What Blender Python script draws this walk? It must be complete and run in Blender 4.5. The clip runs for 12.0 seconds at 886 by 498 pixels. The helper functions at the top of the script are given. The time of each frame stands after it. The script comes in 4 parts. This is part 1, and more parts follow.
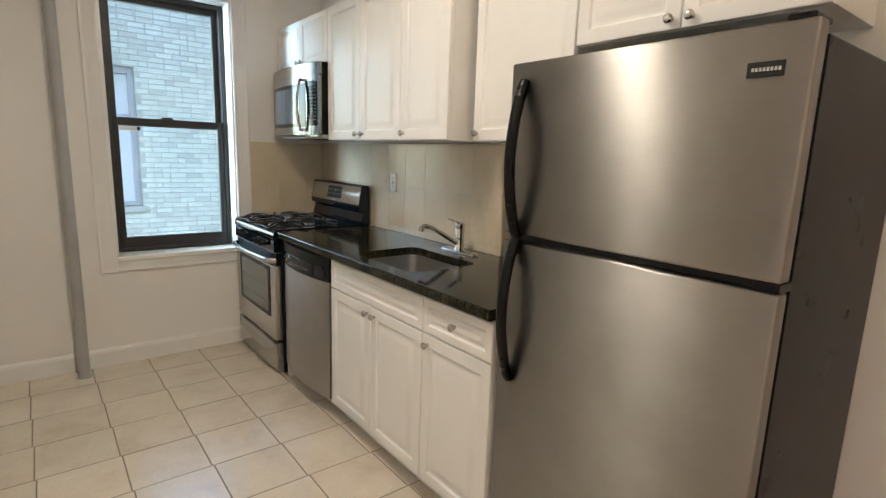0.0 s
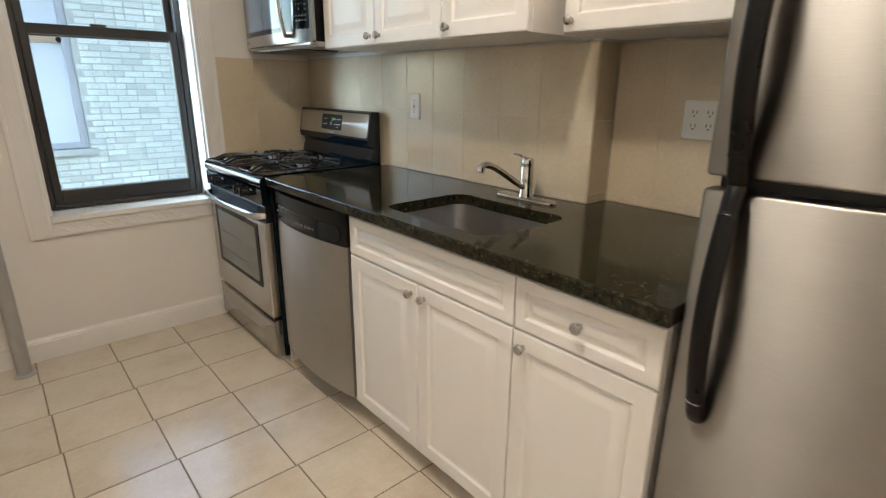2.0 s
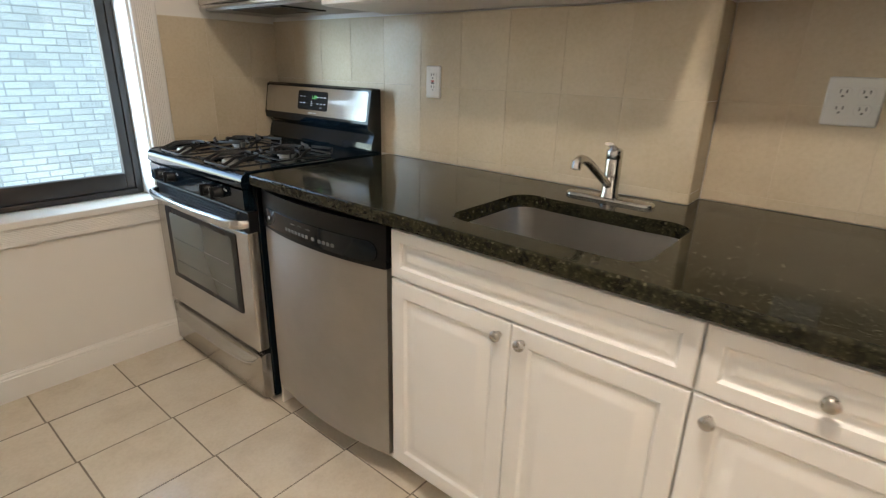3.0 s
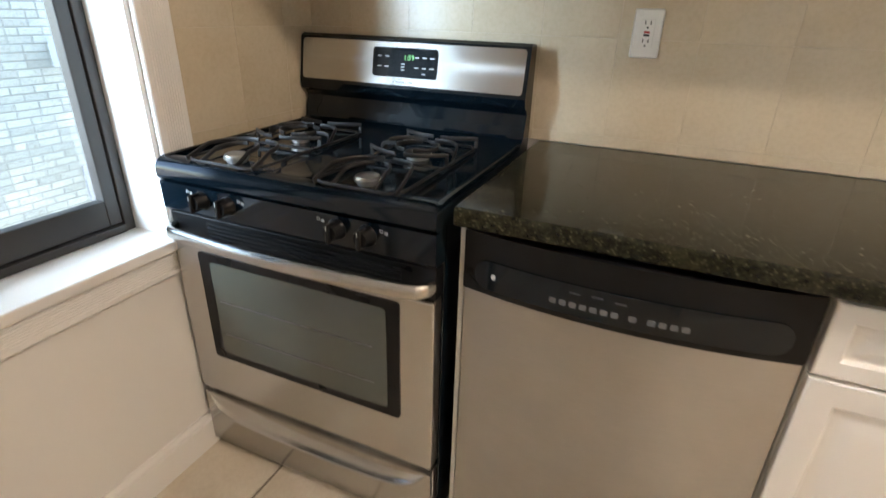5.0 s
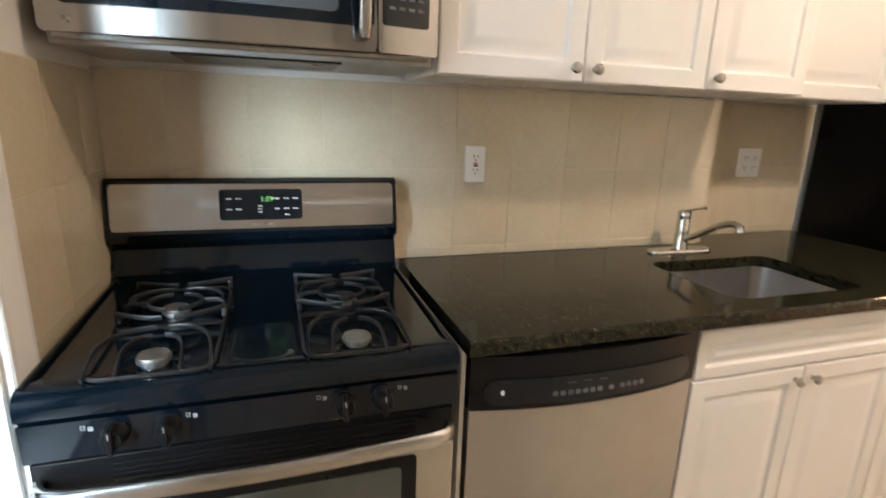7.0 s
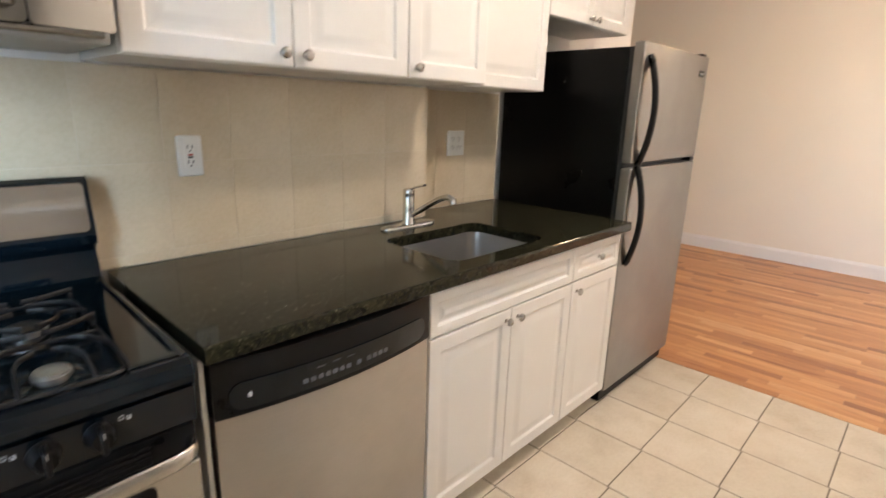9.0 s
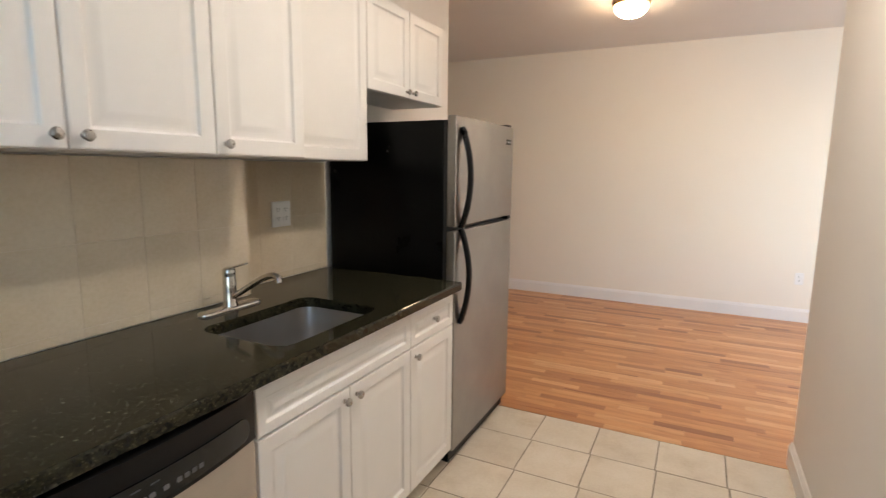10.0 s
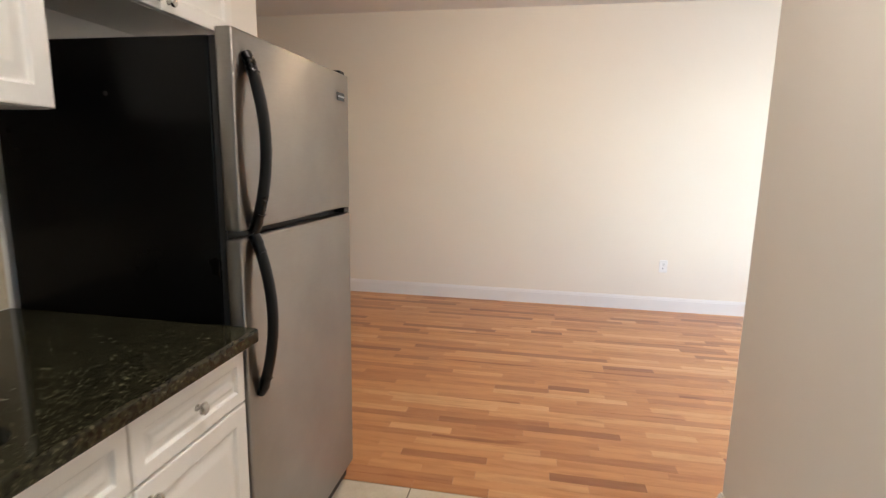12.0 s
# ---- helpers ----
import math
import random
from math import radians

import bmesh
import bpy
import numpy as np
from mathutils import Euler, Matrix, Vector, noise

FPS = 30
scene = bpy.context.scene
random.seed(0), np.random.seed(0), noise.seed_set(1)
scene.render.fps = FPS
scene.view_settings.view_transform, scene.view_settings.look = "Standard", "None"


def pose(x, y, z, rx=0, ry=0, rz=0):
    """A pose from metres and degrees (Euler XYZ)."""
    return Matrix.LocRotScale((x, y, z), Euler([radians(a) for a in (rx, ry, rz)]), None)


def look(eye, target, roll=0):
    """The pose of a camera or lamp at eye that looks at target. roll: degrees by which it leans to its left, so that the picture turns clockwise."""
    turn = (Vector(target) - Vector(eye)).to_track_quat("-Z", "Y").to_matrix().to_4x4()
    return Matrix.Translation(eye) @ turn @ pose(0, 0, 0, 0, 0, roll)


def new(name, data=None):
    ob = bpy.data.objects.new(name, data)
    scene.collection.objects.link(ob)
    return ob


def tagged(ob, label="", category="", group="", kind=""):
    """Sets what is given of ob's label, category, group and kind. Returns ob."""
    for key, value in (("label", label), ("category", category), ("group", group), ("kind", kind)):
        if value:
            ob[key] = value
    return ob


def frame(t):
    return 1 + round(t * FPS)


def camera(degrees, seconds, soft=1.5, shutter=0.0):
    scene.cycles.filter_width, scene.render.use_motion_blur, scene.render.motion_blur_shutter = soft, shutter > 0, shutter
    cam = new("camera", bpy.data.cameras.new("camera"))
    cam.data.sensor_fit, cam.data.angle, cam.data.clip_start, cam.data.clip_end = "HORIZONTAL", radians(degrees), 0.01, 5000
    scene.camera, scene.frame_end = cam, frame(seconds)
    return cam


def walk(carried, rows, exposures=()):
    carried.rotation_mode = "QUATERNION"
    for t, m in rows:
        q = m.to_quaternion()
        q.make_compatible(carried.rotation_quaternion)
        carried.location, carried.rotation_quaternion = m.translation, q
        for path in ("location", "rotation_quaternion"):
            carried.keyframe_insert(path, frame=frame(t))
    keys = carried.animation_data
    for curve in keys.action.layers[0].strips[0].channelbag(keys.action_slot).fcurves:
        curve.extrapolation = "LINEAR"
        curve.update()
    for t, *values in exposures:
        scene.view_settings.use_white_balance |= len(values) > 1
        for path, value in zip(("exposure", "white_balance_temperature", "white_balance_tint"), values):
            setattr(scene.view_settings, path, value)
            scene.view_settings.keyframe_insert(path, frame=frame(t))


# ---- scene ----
cam = camera(81.3, 12.0, 1.25, 0.3)
EXPOSURES = [
    (0, 3.44, 6600, 8),
    (2.5, 3.60, 6700, 9),
    (4.5, 3.88, 6900, 12),
    (5.5, 3.90, 7100, 14),
    (6.5, 3.72, 7300, 15),
    (7.3, 3.84, 7250, 14),
    (9, 3.88, 6700, 13),
    (9.5, 3.66, 6600, 12),
    (10.5, 3.42, 6500, 11),
    (12, 3.47, 6350, 10),
]
PATH = [
    (0, (-1.723, -3.732, 1.389), (-0.507, -2.185, 1.029), 1.9),
    (0.5, (-1.684, -3.724, 1.374), (-0.549, -2.132, 0.952), 1.1),
    (1, (-1.656, -3.535, 1.336), (-0.523, -1.971, 0.816), 0.7),
    (1.5, (-1.626, -3.269, 1.315), (-0.43, -1.767, 0.754), 0.6),
    (2, (-1.529, -2.982, 1.302), (-0.274, -1.546, 0.699), 0.6),
    (2.5, (-1.499, -2.677, 1.297), (-0.155, -1.339, 0.662), 0.7),
    (2.7, (-1.529, -2.55, 1.287), (-0.131, -1.272, 0.645), 1.0),
    (4.3, (-1.508, -1.553, 1.23), (0.035, -0.638, 0.345), 2.1),
    (4.5, (-1.52, -1.421, 1.238), (0.051, -0.578, 0.332), 1.9),
    (5, (-1.49, -1.129, 1.249), (0.18, -0.414, 0.41), 1.7),
    (5.5, (-1.426, -0.871, 1.382), (0.433, -0.391, 0.823), 2.5),
    (6, (-1.44, -0.557, 1.406), (0.536, -0.548, 1.099), 1.8),
    (6.5, (-1.481, -0.440, 1.391), (0.462, -0.779, 1.061), 2.0),
    (7, (-1.542, -0.424, 1.357), (0.296, -1.032, 0.856), 2.0),
    (7.2, (-1.557, -0.431, 1.340), (0.225, -1.132, 0.756), 1.8),
    (8.8, (-1.557, -0.424, 1.333), (-0.178, -1.744, 0.735), 2.4),
    (9, (-1.569, -0.454, 1.356), (-0.236, -1.852, 0.839), 1.7),
    (9.5, (-1.574, -0.498, 1.398), (-0.435, -2.101, 1.038), 1.0),
    (10, (-1.583, -0.518, 1.415), (-0.704, -2.289, 1.112), 0.6),
    (10.5, (-1.567, -0.59, 1.372), (-0.924, -2.458, 1.06), 0.6),
    (11, (-1.534, -0.83, 1.371), (-1.033, -2.73, 0.998), 0.7),
    (11.5, (-1.452, -1.092, 1.371), (-1.021, -3.009, 0.999), 1.5),
    (12, (-1.34, -1.439, 1.349), (-0.982, -3.377, 1.008), 1.0),
]
walk(cam, [(t, look(eye, target, roll)) for t, eye, target, roll in PATH], EXPOSURES)

# ---- world and light ----
world = bpy.data.worlds.new("sky")
scene.world = world
world.use_nodes = True
wn = world.node_tree.nodes
sky = wn.new("ShaderNodeTexSky")
sky.sky_type = "NISHITA"
sky.sun_disc = False
sky.sun_elevation, sky.sun_rotation = radians(48), radians(200)
world.node_tree.links.new(sky.outputs[0], wn["Background"].inputs[0])
wn["Background"].inputs[1].default_value = 0.15

sun_data = bpy.data.lights.new("sun", "SUN")
sun_data.energy, sun_data.angle, sun_data.color = 2.0, radians(10), (1.0, 0.95, 0.88)
sun_lamp = new("sun", sun_data)
sun_lamp.matrix_world = look((6, -14, 18), (0, 2, 0))

KITCHEN_LAMP = 14.5
LIVING_LAMP = 5.0
LIVING_DAY = 5.8
SHAFT_DAY = 33.0

# daylight through the living room's own window
day_data = bpy.data.lights.new("window_daylight", "AREA")
day_data.shape, day_data.size, day_data.size_y = "RECTANGLE", 1.3, 1.5
day_data.energy, day_data.color = LIVING_DAY, (0.80, 0.90, 1.0)
day = new("window_daylight", day_data)
day.matrix_world = look((-3.95, -3.44, 1.42), (-3.6, -6.4, 0.7))


# added unseen area lamp for the kitchen window, replacing open sky beyond the light shaft
sky_data = bpy.data.lights.new("window_sky_fill", "AREA")
sky_data.shape, sky_data.size, sky_data.size_y = "RECTANGLE", 1.1, 1.8
sky_data.energy, sky_data.color = SHAFT_DAY, (0.55, 0.78, 1.0)
sky_lamp = new("window_sky_fill", sky_data)
sky_lamp.matrix_world = look((-2.95, 1.05, 1.80), (-0.75, 0.0, 1.15))


# ---- materials ----
def shader(name, rough=0.5, metal=0.0, spec=0.5, coat=0.0):
    m = bpy.data.materials.new(name)
    m.use_nodes = True
    b = m.node_tree.nodes["Principled BSDF"]
    b.inputs["Roughness"].default_value = rough
    b.inputs["Metallic"].default_value = metal
    b.inputs["Specular IOR Level"].default_value = spec
    b.inputs["Coat Weight"].default_value = coat
    return m, m.node_tree.nodes, m.node_tree.links, b


def coords(nodes, links, scale=(1, 1, 1)):
    c = nodes.new("ShaderNodeTexCoord")
    mp = nodes.new("ShaderNodeMapping")
    mp.inputs["Scale"].default_value = scale
    links.new(c.outputs["Object"], mp.inputs[0])
    return mp.outputs[0]


def noise_tex(nodes, links, vec, scale, detail=4.0, rough=0.55):
    n = nodes.new("ShaderNodeTexNoise")
    n.inputs["Scale"].default_value, n.inputs["Detail"].default_value, n.inputs["Roughness"].default_value = scale, detail, rough
    links.new(vec, n.inputs["Vector"])
    return n.outputs[0]


def ramp(nodes, links, fac, stops):
    r = nodes.new("ShaderNodeValToRGB")
    e = r.color_ramp.elements
    while len(e) < len(stops):
        e.new(0.5)
    for el, (p, c) in zip(e, stops):
        el.position, el.color = p, (*c, 1)
    links.new(fac, r.inputs[0])
    return r.outputs[0]


def mixed(nodes, links, fac, a, b, mode="MIX"):
    m = nodes.new("ShaderNodeMix")
    m.data_type, m.blend_type = "RGBA", mode
    for sock, v in ((m.inputs[0], fac), (m.inputs[6], a), (m.inputs[7], b)):
        if isinstance(v, (int, float)):
            sock.default_value = v
        elif isinstance(v, tuple):
            sock.default_value = (*v, 1)
        else:
            links.new(v, sock)
    return m.outputs[2]


def bump(nodes, links, b, height, strength, dist=0.002):
    n = nodes.new("ShaderNodeBump")
    n.inputs["Strength"].default_value, n.inputs["Distance"].default_value = strength, dist
    links.new(height, n.inputs["Height"])
    links.new(n.outputs[0], b.inputs["Normal"])


def rough_map(nodes, links, b, fac, lo, hi):
    r = nodes.new("ShaderNodeMapRange")
    r.inputs[3].default_value, r.inputs[4].default_value = lo, hi
    links.new(fac, r.inputs[0])
    links.new(r.outputs[0], b.inputs["Roughness"])


def two_scale(name, a, b_, rough, metal=0.0, big=2.0, fine=120.0, relief=0.08, spec=0.5, coat=0.0, stretch=(1, 1, 1), spread=0.1):
    """Colour that drifts between a and b_, with a fine grain."""
    m, n, l, b = shader(name, rough, metal, spec, coat)
    v = coords(n, l, stretch)
    nb, nf = noise_tex(n, l, v, big), noise_tex(n, l, v, fine, 3)
    col = ramp(n, l, nb, [(0.3, a), (0.7, b_)])
    l.new(col, b.inputs["Base Color"])
    rough_map(n, l, b, nb, max(rough - spread, 0.02), min(rough + spread, 1))
    if relief:
        bump(n, l, b, nf, relief)
    return m


PAINT = two_scale("wall_paint", (0.80, 0.775, 0.735), (0.775, 0.75, 0.71), 0.55, big=1.3, fine=160, relief=0.12)
CREAM = two_scale("cream_paint", (0.83, 0.77, 0.665), (0.805, 0.745, 0.64), 0.55, big=1.1, fine=160, relief=0.12)
CEILING_PAINT = two_scale("ceiling_paint", (0.78, 0.75, 0.72), (0.74, 0.71, 0.68), 0.8, big=0.9, fine=140, relief=0.1)
TRIM = two_scale("trim_paint", (0.82, 0.80, 0.77), (0.78, 0.76, 0.73), 0.35, big=3, fine=60, relief=0.02)
FOIL = two_scale("cabinet_white", (0.83, 0.81, 0.775), (0.80, 0.78, 0.745), 0.38, big=4, fine=200, relief=0.03, spread=0.05)
# cabinet white with the shade of the toe space put into its colour
TOE_SHADE = two_scale("toe_shade_white", (0.70, 0.68, 0.65), (0.66, 0.64, 0.6), 0.5, big=4, fine=200, relief=0.03)
BLACK = two_scale("black_plastic", (0.005, 0.005, 0.0055), (0.008, 0.008, 0.0085), 0.3, big=8, fine=300, relief=0.05, spec=0.22)
# the blue in this black is the window's sky reflection, put into the base
ENAMEL = two_scale("black_enamel", (0.0016, 0.0046, 0.0075), (0.003, 0.0072, 0.0115), 0.08, big=6, fine=20, relief=0.01, spec=0.45, spread=0.04)
IRON = two_scale("cast_iron", (0.009, 0.009, 0.010), (0.017, 0.017, 0.018), 0.38, big=20, fine=300, relief=0.3)
FRIDGE_SIDE = two_scale("textured_black_steel", (0.0012, 0.0012, 0.0012), (0.002, 0.002, 0.002), 0.28, big=5, fine=450, relief=0.0, spec=0.13, spread=0.02)
CHROME = two_scale("chrome", (0.62, 0.60, 0.57), (0.54, 0.52, 0.49), 0.17, 1.0, big=20, fine=100, relief=0, spread=0.05)
NICKEL = two_scale("brushed_nickel", (0.50, 0.48, 0.45), (0.42, 0.40, 0.37), 0.28, 1.0, big=60, fine=300, relief=0.05)
ALU = two_scale("burner_aluminium", (0.62, 0.62, 0.61), (0.45, 0.44, 0.42), 0.38, 1.0, big=40, fine=200, relief=0.1)
SASH = two_scale("sash_bronze", (0.018, 0.016, 0.015), (0.03, 0.027, 0.025), 0.4, big=5, fine=200, relief=0.05)
PIPE_PAINT = two_scale("pipe_paint", (0.42, 0.41, 0.39), (0.36, 0.35, 0.335), 0.4, big=6, fine=90, relief=0.2)
PLATE = two_scale("plate_plastic", (0.82, 0.81, 0.78), (0.80, 0.79, 0.76), 0.3, big=10, fine=100, relief=0.0)
SLOT = two_scale("slot_dark", (0.02, 0.02, 0.02), (0.03, 0.03, 0.03), 0.6, big=10, fine=100, relief=0.0)
RED = two_scale("red_button", (0.5, 0.03, 0.02), (0.45, 0.03, 0.02), 0.4, big=10, fine=100, relief=0.0)
MARK = two_scale("pale_print", (0.55, 0.56, 0.56), (0.5, 0.51, 0.51), 0.5, big=10, fine=100, relief=0.0)
PRINT_MID = two_scale("key_print", (0.13, 0.135, 0.14), (0.11, 0.115, 0.12), 0.5, big=10, fine=100, relief=0.0)
PRINT_DIM = two_scale("grey_print", (0.06, 0.063, 0.066), (0.05, 0.053, 0.056), 0.5, big=10, fine=100, relief=0.0)
BRASS = two_scale("aged_brass", (0.45, 0.30, 0.13), (0.35, 0.23, 0.10), 0.3, 1.0, big=15, fine=100, relief=0.05)
GROUT = two_scale("floor_grout", (0.25, 0.205, 0.155), (0.18, 0.148, 0.112), 0.85, big=5, fine=180, relief=0.4)
WALL_GROUT = two_scale("wall_grout", (0.66, 0.57, 0.43), (0.62, 0.53, 0.40), 0.8, big=5, fine=180, relief=0.2)
GROUND = two_scale("courtyard_concrete", (0.30, 0.29, 0.28), (0.22, 0.21, 0.2), 0.9, big=1.5, fine=40, relief=0.4)
MORTAR = two_scale("painted_mortar", (0.24, 0.265, 0.265), (0.19, 0.21, 0.21), 0.9, big=3, fine=60, relief=0.5)
BLIND = two_scale("window_blind", (0.36, 0.40, 0.46), (0.32, 0.36, 0.42), 0.5, big=3, fine=60, relief=0.1)
GREY_FRAME = two_scale("grey_window_frame", (0.22, 0.24, 0.28), (0.19, 0.21, 0.25), 0.5, big=3, fine=60, relief=0.1)


def steel_mat(name, base, rough, stretch, brush=0.75):
    m, n, l, b = shader(name, rough, 1.0)
    v = coords(n, l, stretch)
    nf = noise_tex(n, l, v, 40, 5, 0.7)
    vb = coords(n, l)
    nb = noise_tex(n, l, vb, 2.2, 4)
    col = ramp(n, l, nf, [(0.25, tuple(c * 0.86 for c in base)), (0.75, base)])
    stain = ramp(n, l, nb, [(0.35, (0.80, 0.795, 0.79)), (0.65, (1, 1, 1))])
    l.new(mixed(n, l, 1.0, col, stain, "MULTIPLY"), b.inputs["Base Color"])
    rough_map(n, l, b, nb, rough - 0.05, rough + 0.07)
    b.inputs["Anisotropic"].default_value = brush
    b.inputs["Anisotropic Rotation"].default_value = 0.25
    bump(n, l, b, nf, 0.05, 0.001)
    return m


STEEL = steel_mat("brushed_steel", (0.54, 0.52, 0.49), 0.34, (1, 0.6, 40))
FRIDGE_STEEL = steel_mat("refrigerator_steel", (0.42, 0.402, 0.376), 0.42, (1, 0.6, 40), 0.95)
STEEL_FLAT = steel_mat("satin_steel", (0.62, 0.605, 0.58), 0.23, (1, 0.6, 40))
MICRO_STEEL = steel_mat("microwave_steel", (0.50, 0.485, 0.46), 0.2, (1, 0.6, 40))
SINK_STEEL = steel_mat("sink_steel", (0.57, 0.555, 0.53), 0.36, (2, 20, 20), 0.0)


def tile_mat(name, a, b_, c, rough, blotch, spec=0.5):
    m, n, l, b = shader(name, rough, spec=spec)
    v = coords(n, l)
    info = n.new("ShaderNodeObjectInfo")
    shift = n.new("ShaderNodeVectorMath")
    shift.operation = "MULTIPLY_ADD"
    l.new(info.outputs["Random"], shift.inputs[1])
    shift.inputs[0].default_value = (37, 19, 11)
    l.new(v, shift.inputs[2])
    nb, nf = noise_tex(n, l, shift.outputs[0], blotch, 5, 0.6), noise_tex(n, l, shift.outputs[0], 90, 4)
    col = ramp(n, l, nb, [(0.28, a), (0.5, b_), (0.75, c)])
    tone = ramp(n, l, info.outputs["Random"], [(0.0, (0.93, 0.93, 0.92)), (1.0, (1, 1, 1))])
    speck = ramp(n, l, nf, [(0.3, (0.94, 0.93, 0.91)), (0.6, (1, 1, 1))])
    l.new(mixed(n, l, 1.0, mixed(n, l, 1.0, col, tone, "MULTIPLY"), speck, "MULTIPLY"), b.inputs["Base Color"])
    rough_map(n, l, b, nb, rough - 0.08, rough + 0.1)
    bump(n, l, b, nb, 0.05, 0.002)
    return m


FLOOR_TILE = tile_mat("ceramic_floor_tile", (0.64, 0.55, 0.43), (0.73, 0.645, 0.525), (0.775, 0.70, 0.59), 0.17, 5, 0.8)
WALL_TILE = tile_mat("ceramic_wall_tile", (0.61, 0.51, 0.365), (0.65, 0.55, 0.405), (0.68, 0.585, 0.44), 0.20, 6)


def granite_mat():
    m, n, l, b = shader("black_granite", 0.1, spec=0.24)
    v = coords(n, l)
    big, mid = noise_tex(n, l, v, 13, 6, 0.7), noise_tex(n, l, v, 75, 5, 0.75)
    base = ramp(n, l, big, [(0.3, (0.003, 0.003, 0.002)), (0.52, (0.009, 0.0085, 0.005)), (0.72, (0.022, 0.02, 0.011))])
    mottle = ramp(n, l, mid, [(0.42, (0, 0, 0)), (0.68, (0.031, 0.029, 0.016))])
    col = mixed(n, l, 1.0, base, mottle, "ADD")
    for scale, size, share, tint in ((190, 0.45, 0.70, (0.048, 0.045, 0.028)), (85, 0.30, 0.87, (0.095, 0.090, 0.060)), (48, 0.13, 0.95, (0.30, 0.29, 0.23))):
        vor = n.new("ShaderNodeTexVoronoi")
        vor.inputs["Scale"].default_value = scale
        warp = n.new("ShaderNodeVectorMath")
        warp.operation = "MULTIPLY_ADD"
        l.new(mid, warp.inputs[0])
        warp.inputs[1].default_value = (0.012, 0.012, 0.012)
        l.new(v, warp.inputs[2])
        l.new(warp.outputs[0], vor.inputs["Vector"])
        spot = ramp(n, l, vor.outputs["Distance"], [(size * 0.6, tint), (size, (0, 0, 0))])
        sep = n.new("ShaderNodeSeparateColor")
        l.new(vor.outputs["Color"], sep.inputs[0])
        gate = ramp(n, l, sep.outputs[0], [(share, (0, 0, 0)), (share + 0.02, (1, 1, 1))])
        col = mixed(n, l, 1.0, col, mixed(n, l, 1.0, spot, gate, "MULTIPLY"), "ADD")
    l.new(col, b.inputs["Base Color"])
    rough_map(n, l, b, big, 0.05, 0.10)
    return m


GRANITE = granite_mat()


def wood_mat():
    m, n, l, b = shader("oak_strip", 0.3)
    info = n.new("ShaderNodeObjectInfo")
    geo = n.new("ShaderNodeNewGeometry")
    both = n.new("ShaderNodeMath")
    both.operation = "ADD"
    l.new(info.outputs["Random"], both.inputs[0])
    l.new(geo.outputs["Random Per Island"], both.inputs[1])
    fr = n.new("ShaderNodeMath")
    fr.operation = "FRACT"
    l.new(both.outputs[0], fr.inputs[0])
    shift = n.new("ShaderNodeVectorMath")
    shift.operation = "MULTIPLY_ADD"
    shift.inputs[0].default_value = (31, 17, 7)
    l.new(fr.outputs[0], shift.inputs[1])
    l.new(coords(n, l, (1.5, 13, 13)), shift.inputs[2])
    grain, fine = noise_tex(n, l, shift.outputs[0], 2.2, 6, 0.65), noise_tex(n, l, shift.outputs[0], 14, 4)
    tone = ramp(n, l, fr.outputs[0], [(0.0, (0.33, 0.125, 0.048)), (0.09, (0.45, 0.19, 0.075)), (0.24, (0.565, 0.258, 0.102)), (0.78, (0.645, 0.315, 0.13)), (1.0, (0.74, 0.43, 0.21))])
    g = ramp(n, l, grain, [(0.32, (0.80, 0.71, 0.63)), (0.56, (1, 1, 1))])
    vein = ramp(n, l, noise_tex(n, l, shift.outputs[0], 0.9, 3, 0.5), [(0.64, (1, 1, 1)), (0.70, (0.70, 0.58, 0.50)), (0.76, (0.48, 0.36, 0.29))])
    f = ramp(n, l, fine, [(0.3, (0.95, 0.93, 0.91)), (0.6, (1, 1, 1))])
    wood = mixed(n, l, 1.0, mixed(n, l, 1.0, tone, g, "MULTIPLY"), f, "MULTIPLY")
    l.new(mixed(n, l, 1.0, wood, vein, "MULTIPLY"), b.inputs["Base Color"])
    rough_map(n, l, b, grain, 0.24, 0.36)
    bump(n, l, b, grain, 0.05, 0.001)
    return m


OAK = wood_mat()


def brick_mat():
    m, n, l, b = shader("painted_brick", 0.85)
    v = coords(n, l)
    info = n.new("ShaderNodeObjectInfo")
    geo = n.new("ShaderNodeNewGeometry")
    both = n.new("ShaderNodeMath")
    both.operation = "ADD"
    l.new(info.outputs["Random"], both.inputs[0])
    l.new(geo.outputs["Random Per Island"], both.inputs[1])
    fr = n.new("ShaderNodeMath")
    fr.operation = "FRACT"
    l.new(both.outputs[0], fr.inputs[0])
    nb, nf = noise_tex(n, l, v, 1.2, 5), noise_tex(n, l, v, 45, 4)
    tone = ramp(n, l, fr.outputs[0], [(0.0, (0.285, 0.32, 0.325)), (0.3, (0.34, 0.38, 0.385)), (1.0, (0.39, 0.435, 0.44))])
    stain = ramp(n, l, nb, [(0.3, (0.82, 0.82, 0.80)), (0.65, (1, 1, 1))])
    wear = ramp(n, l, nf, [(0.28, (0.72, 0.70, 0.66)), (0.5, (1, 1, 1))])
    l.new(mixed(n, l, 1.0, mixed(n, l, 1.0, tone, stain, "MULTIPLY"), wear, "MULTIPLY"), b.inputs["Base Color"])
    bump(n, l, b, nf, 0.4, 0.004)
    return m


BRICK = brick_mat()


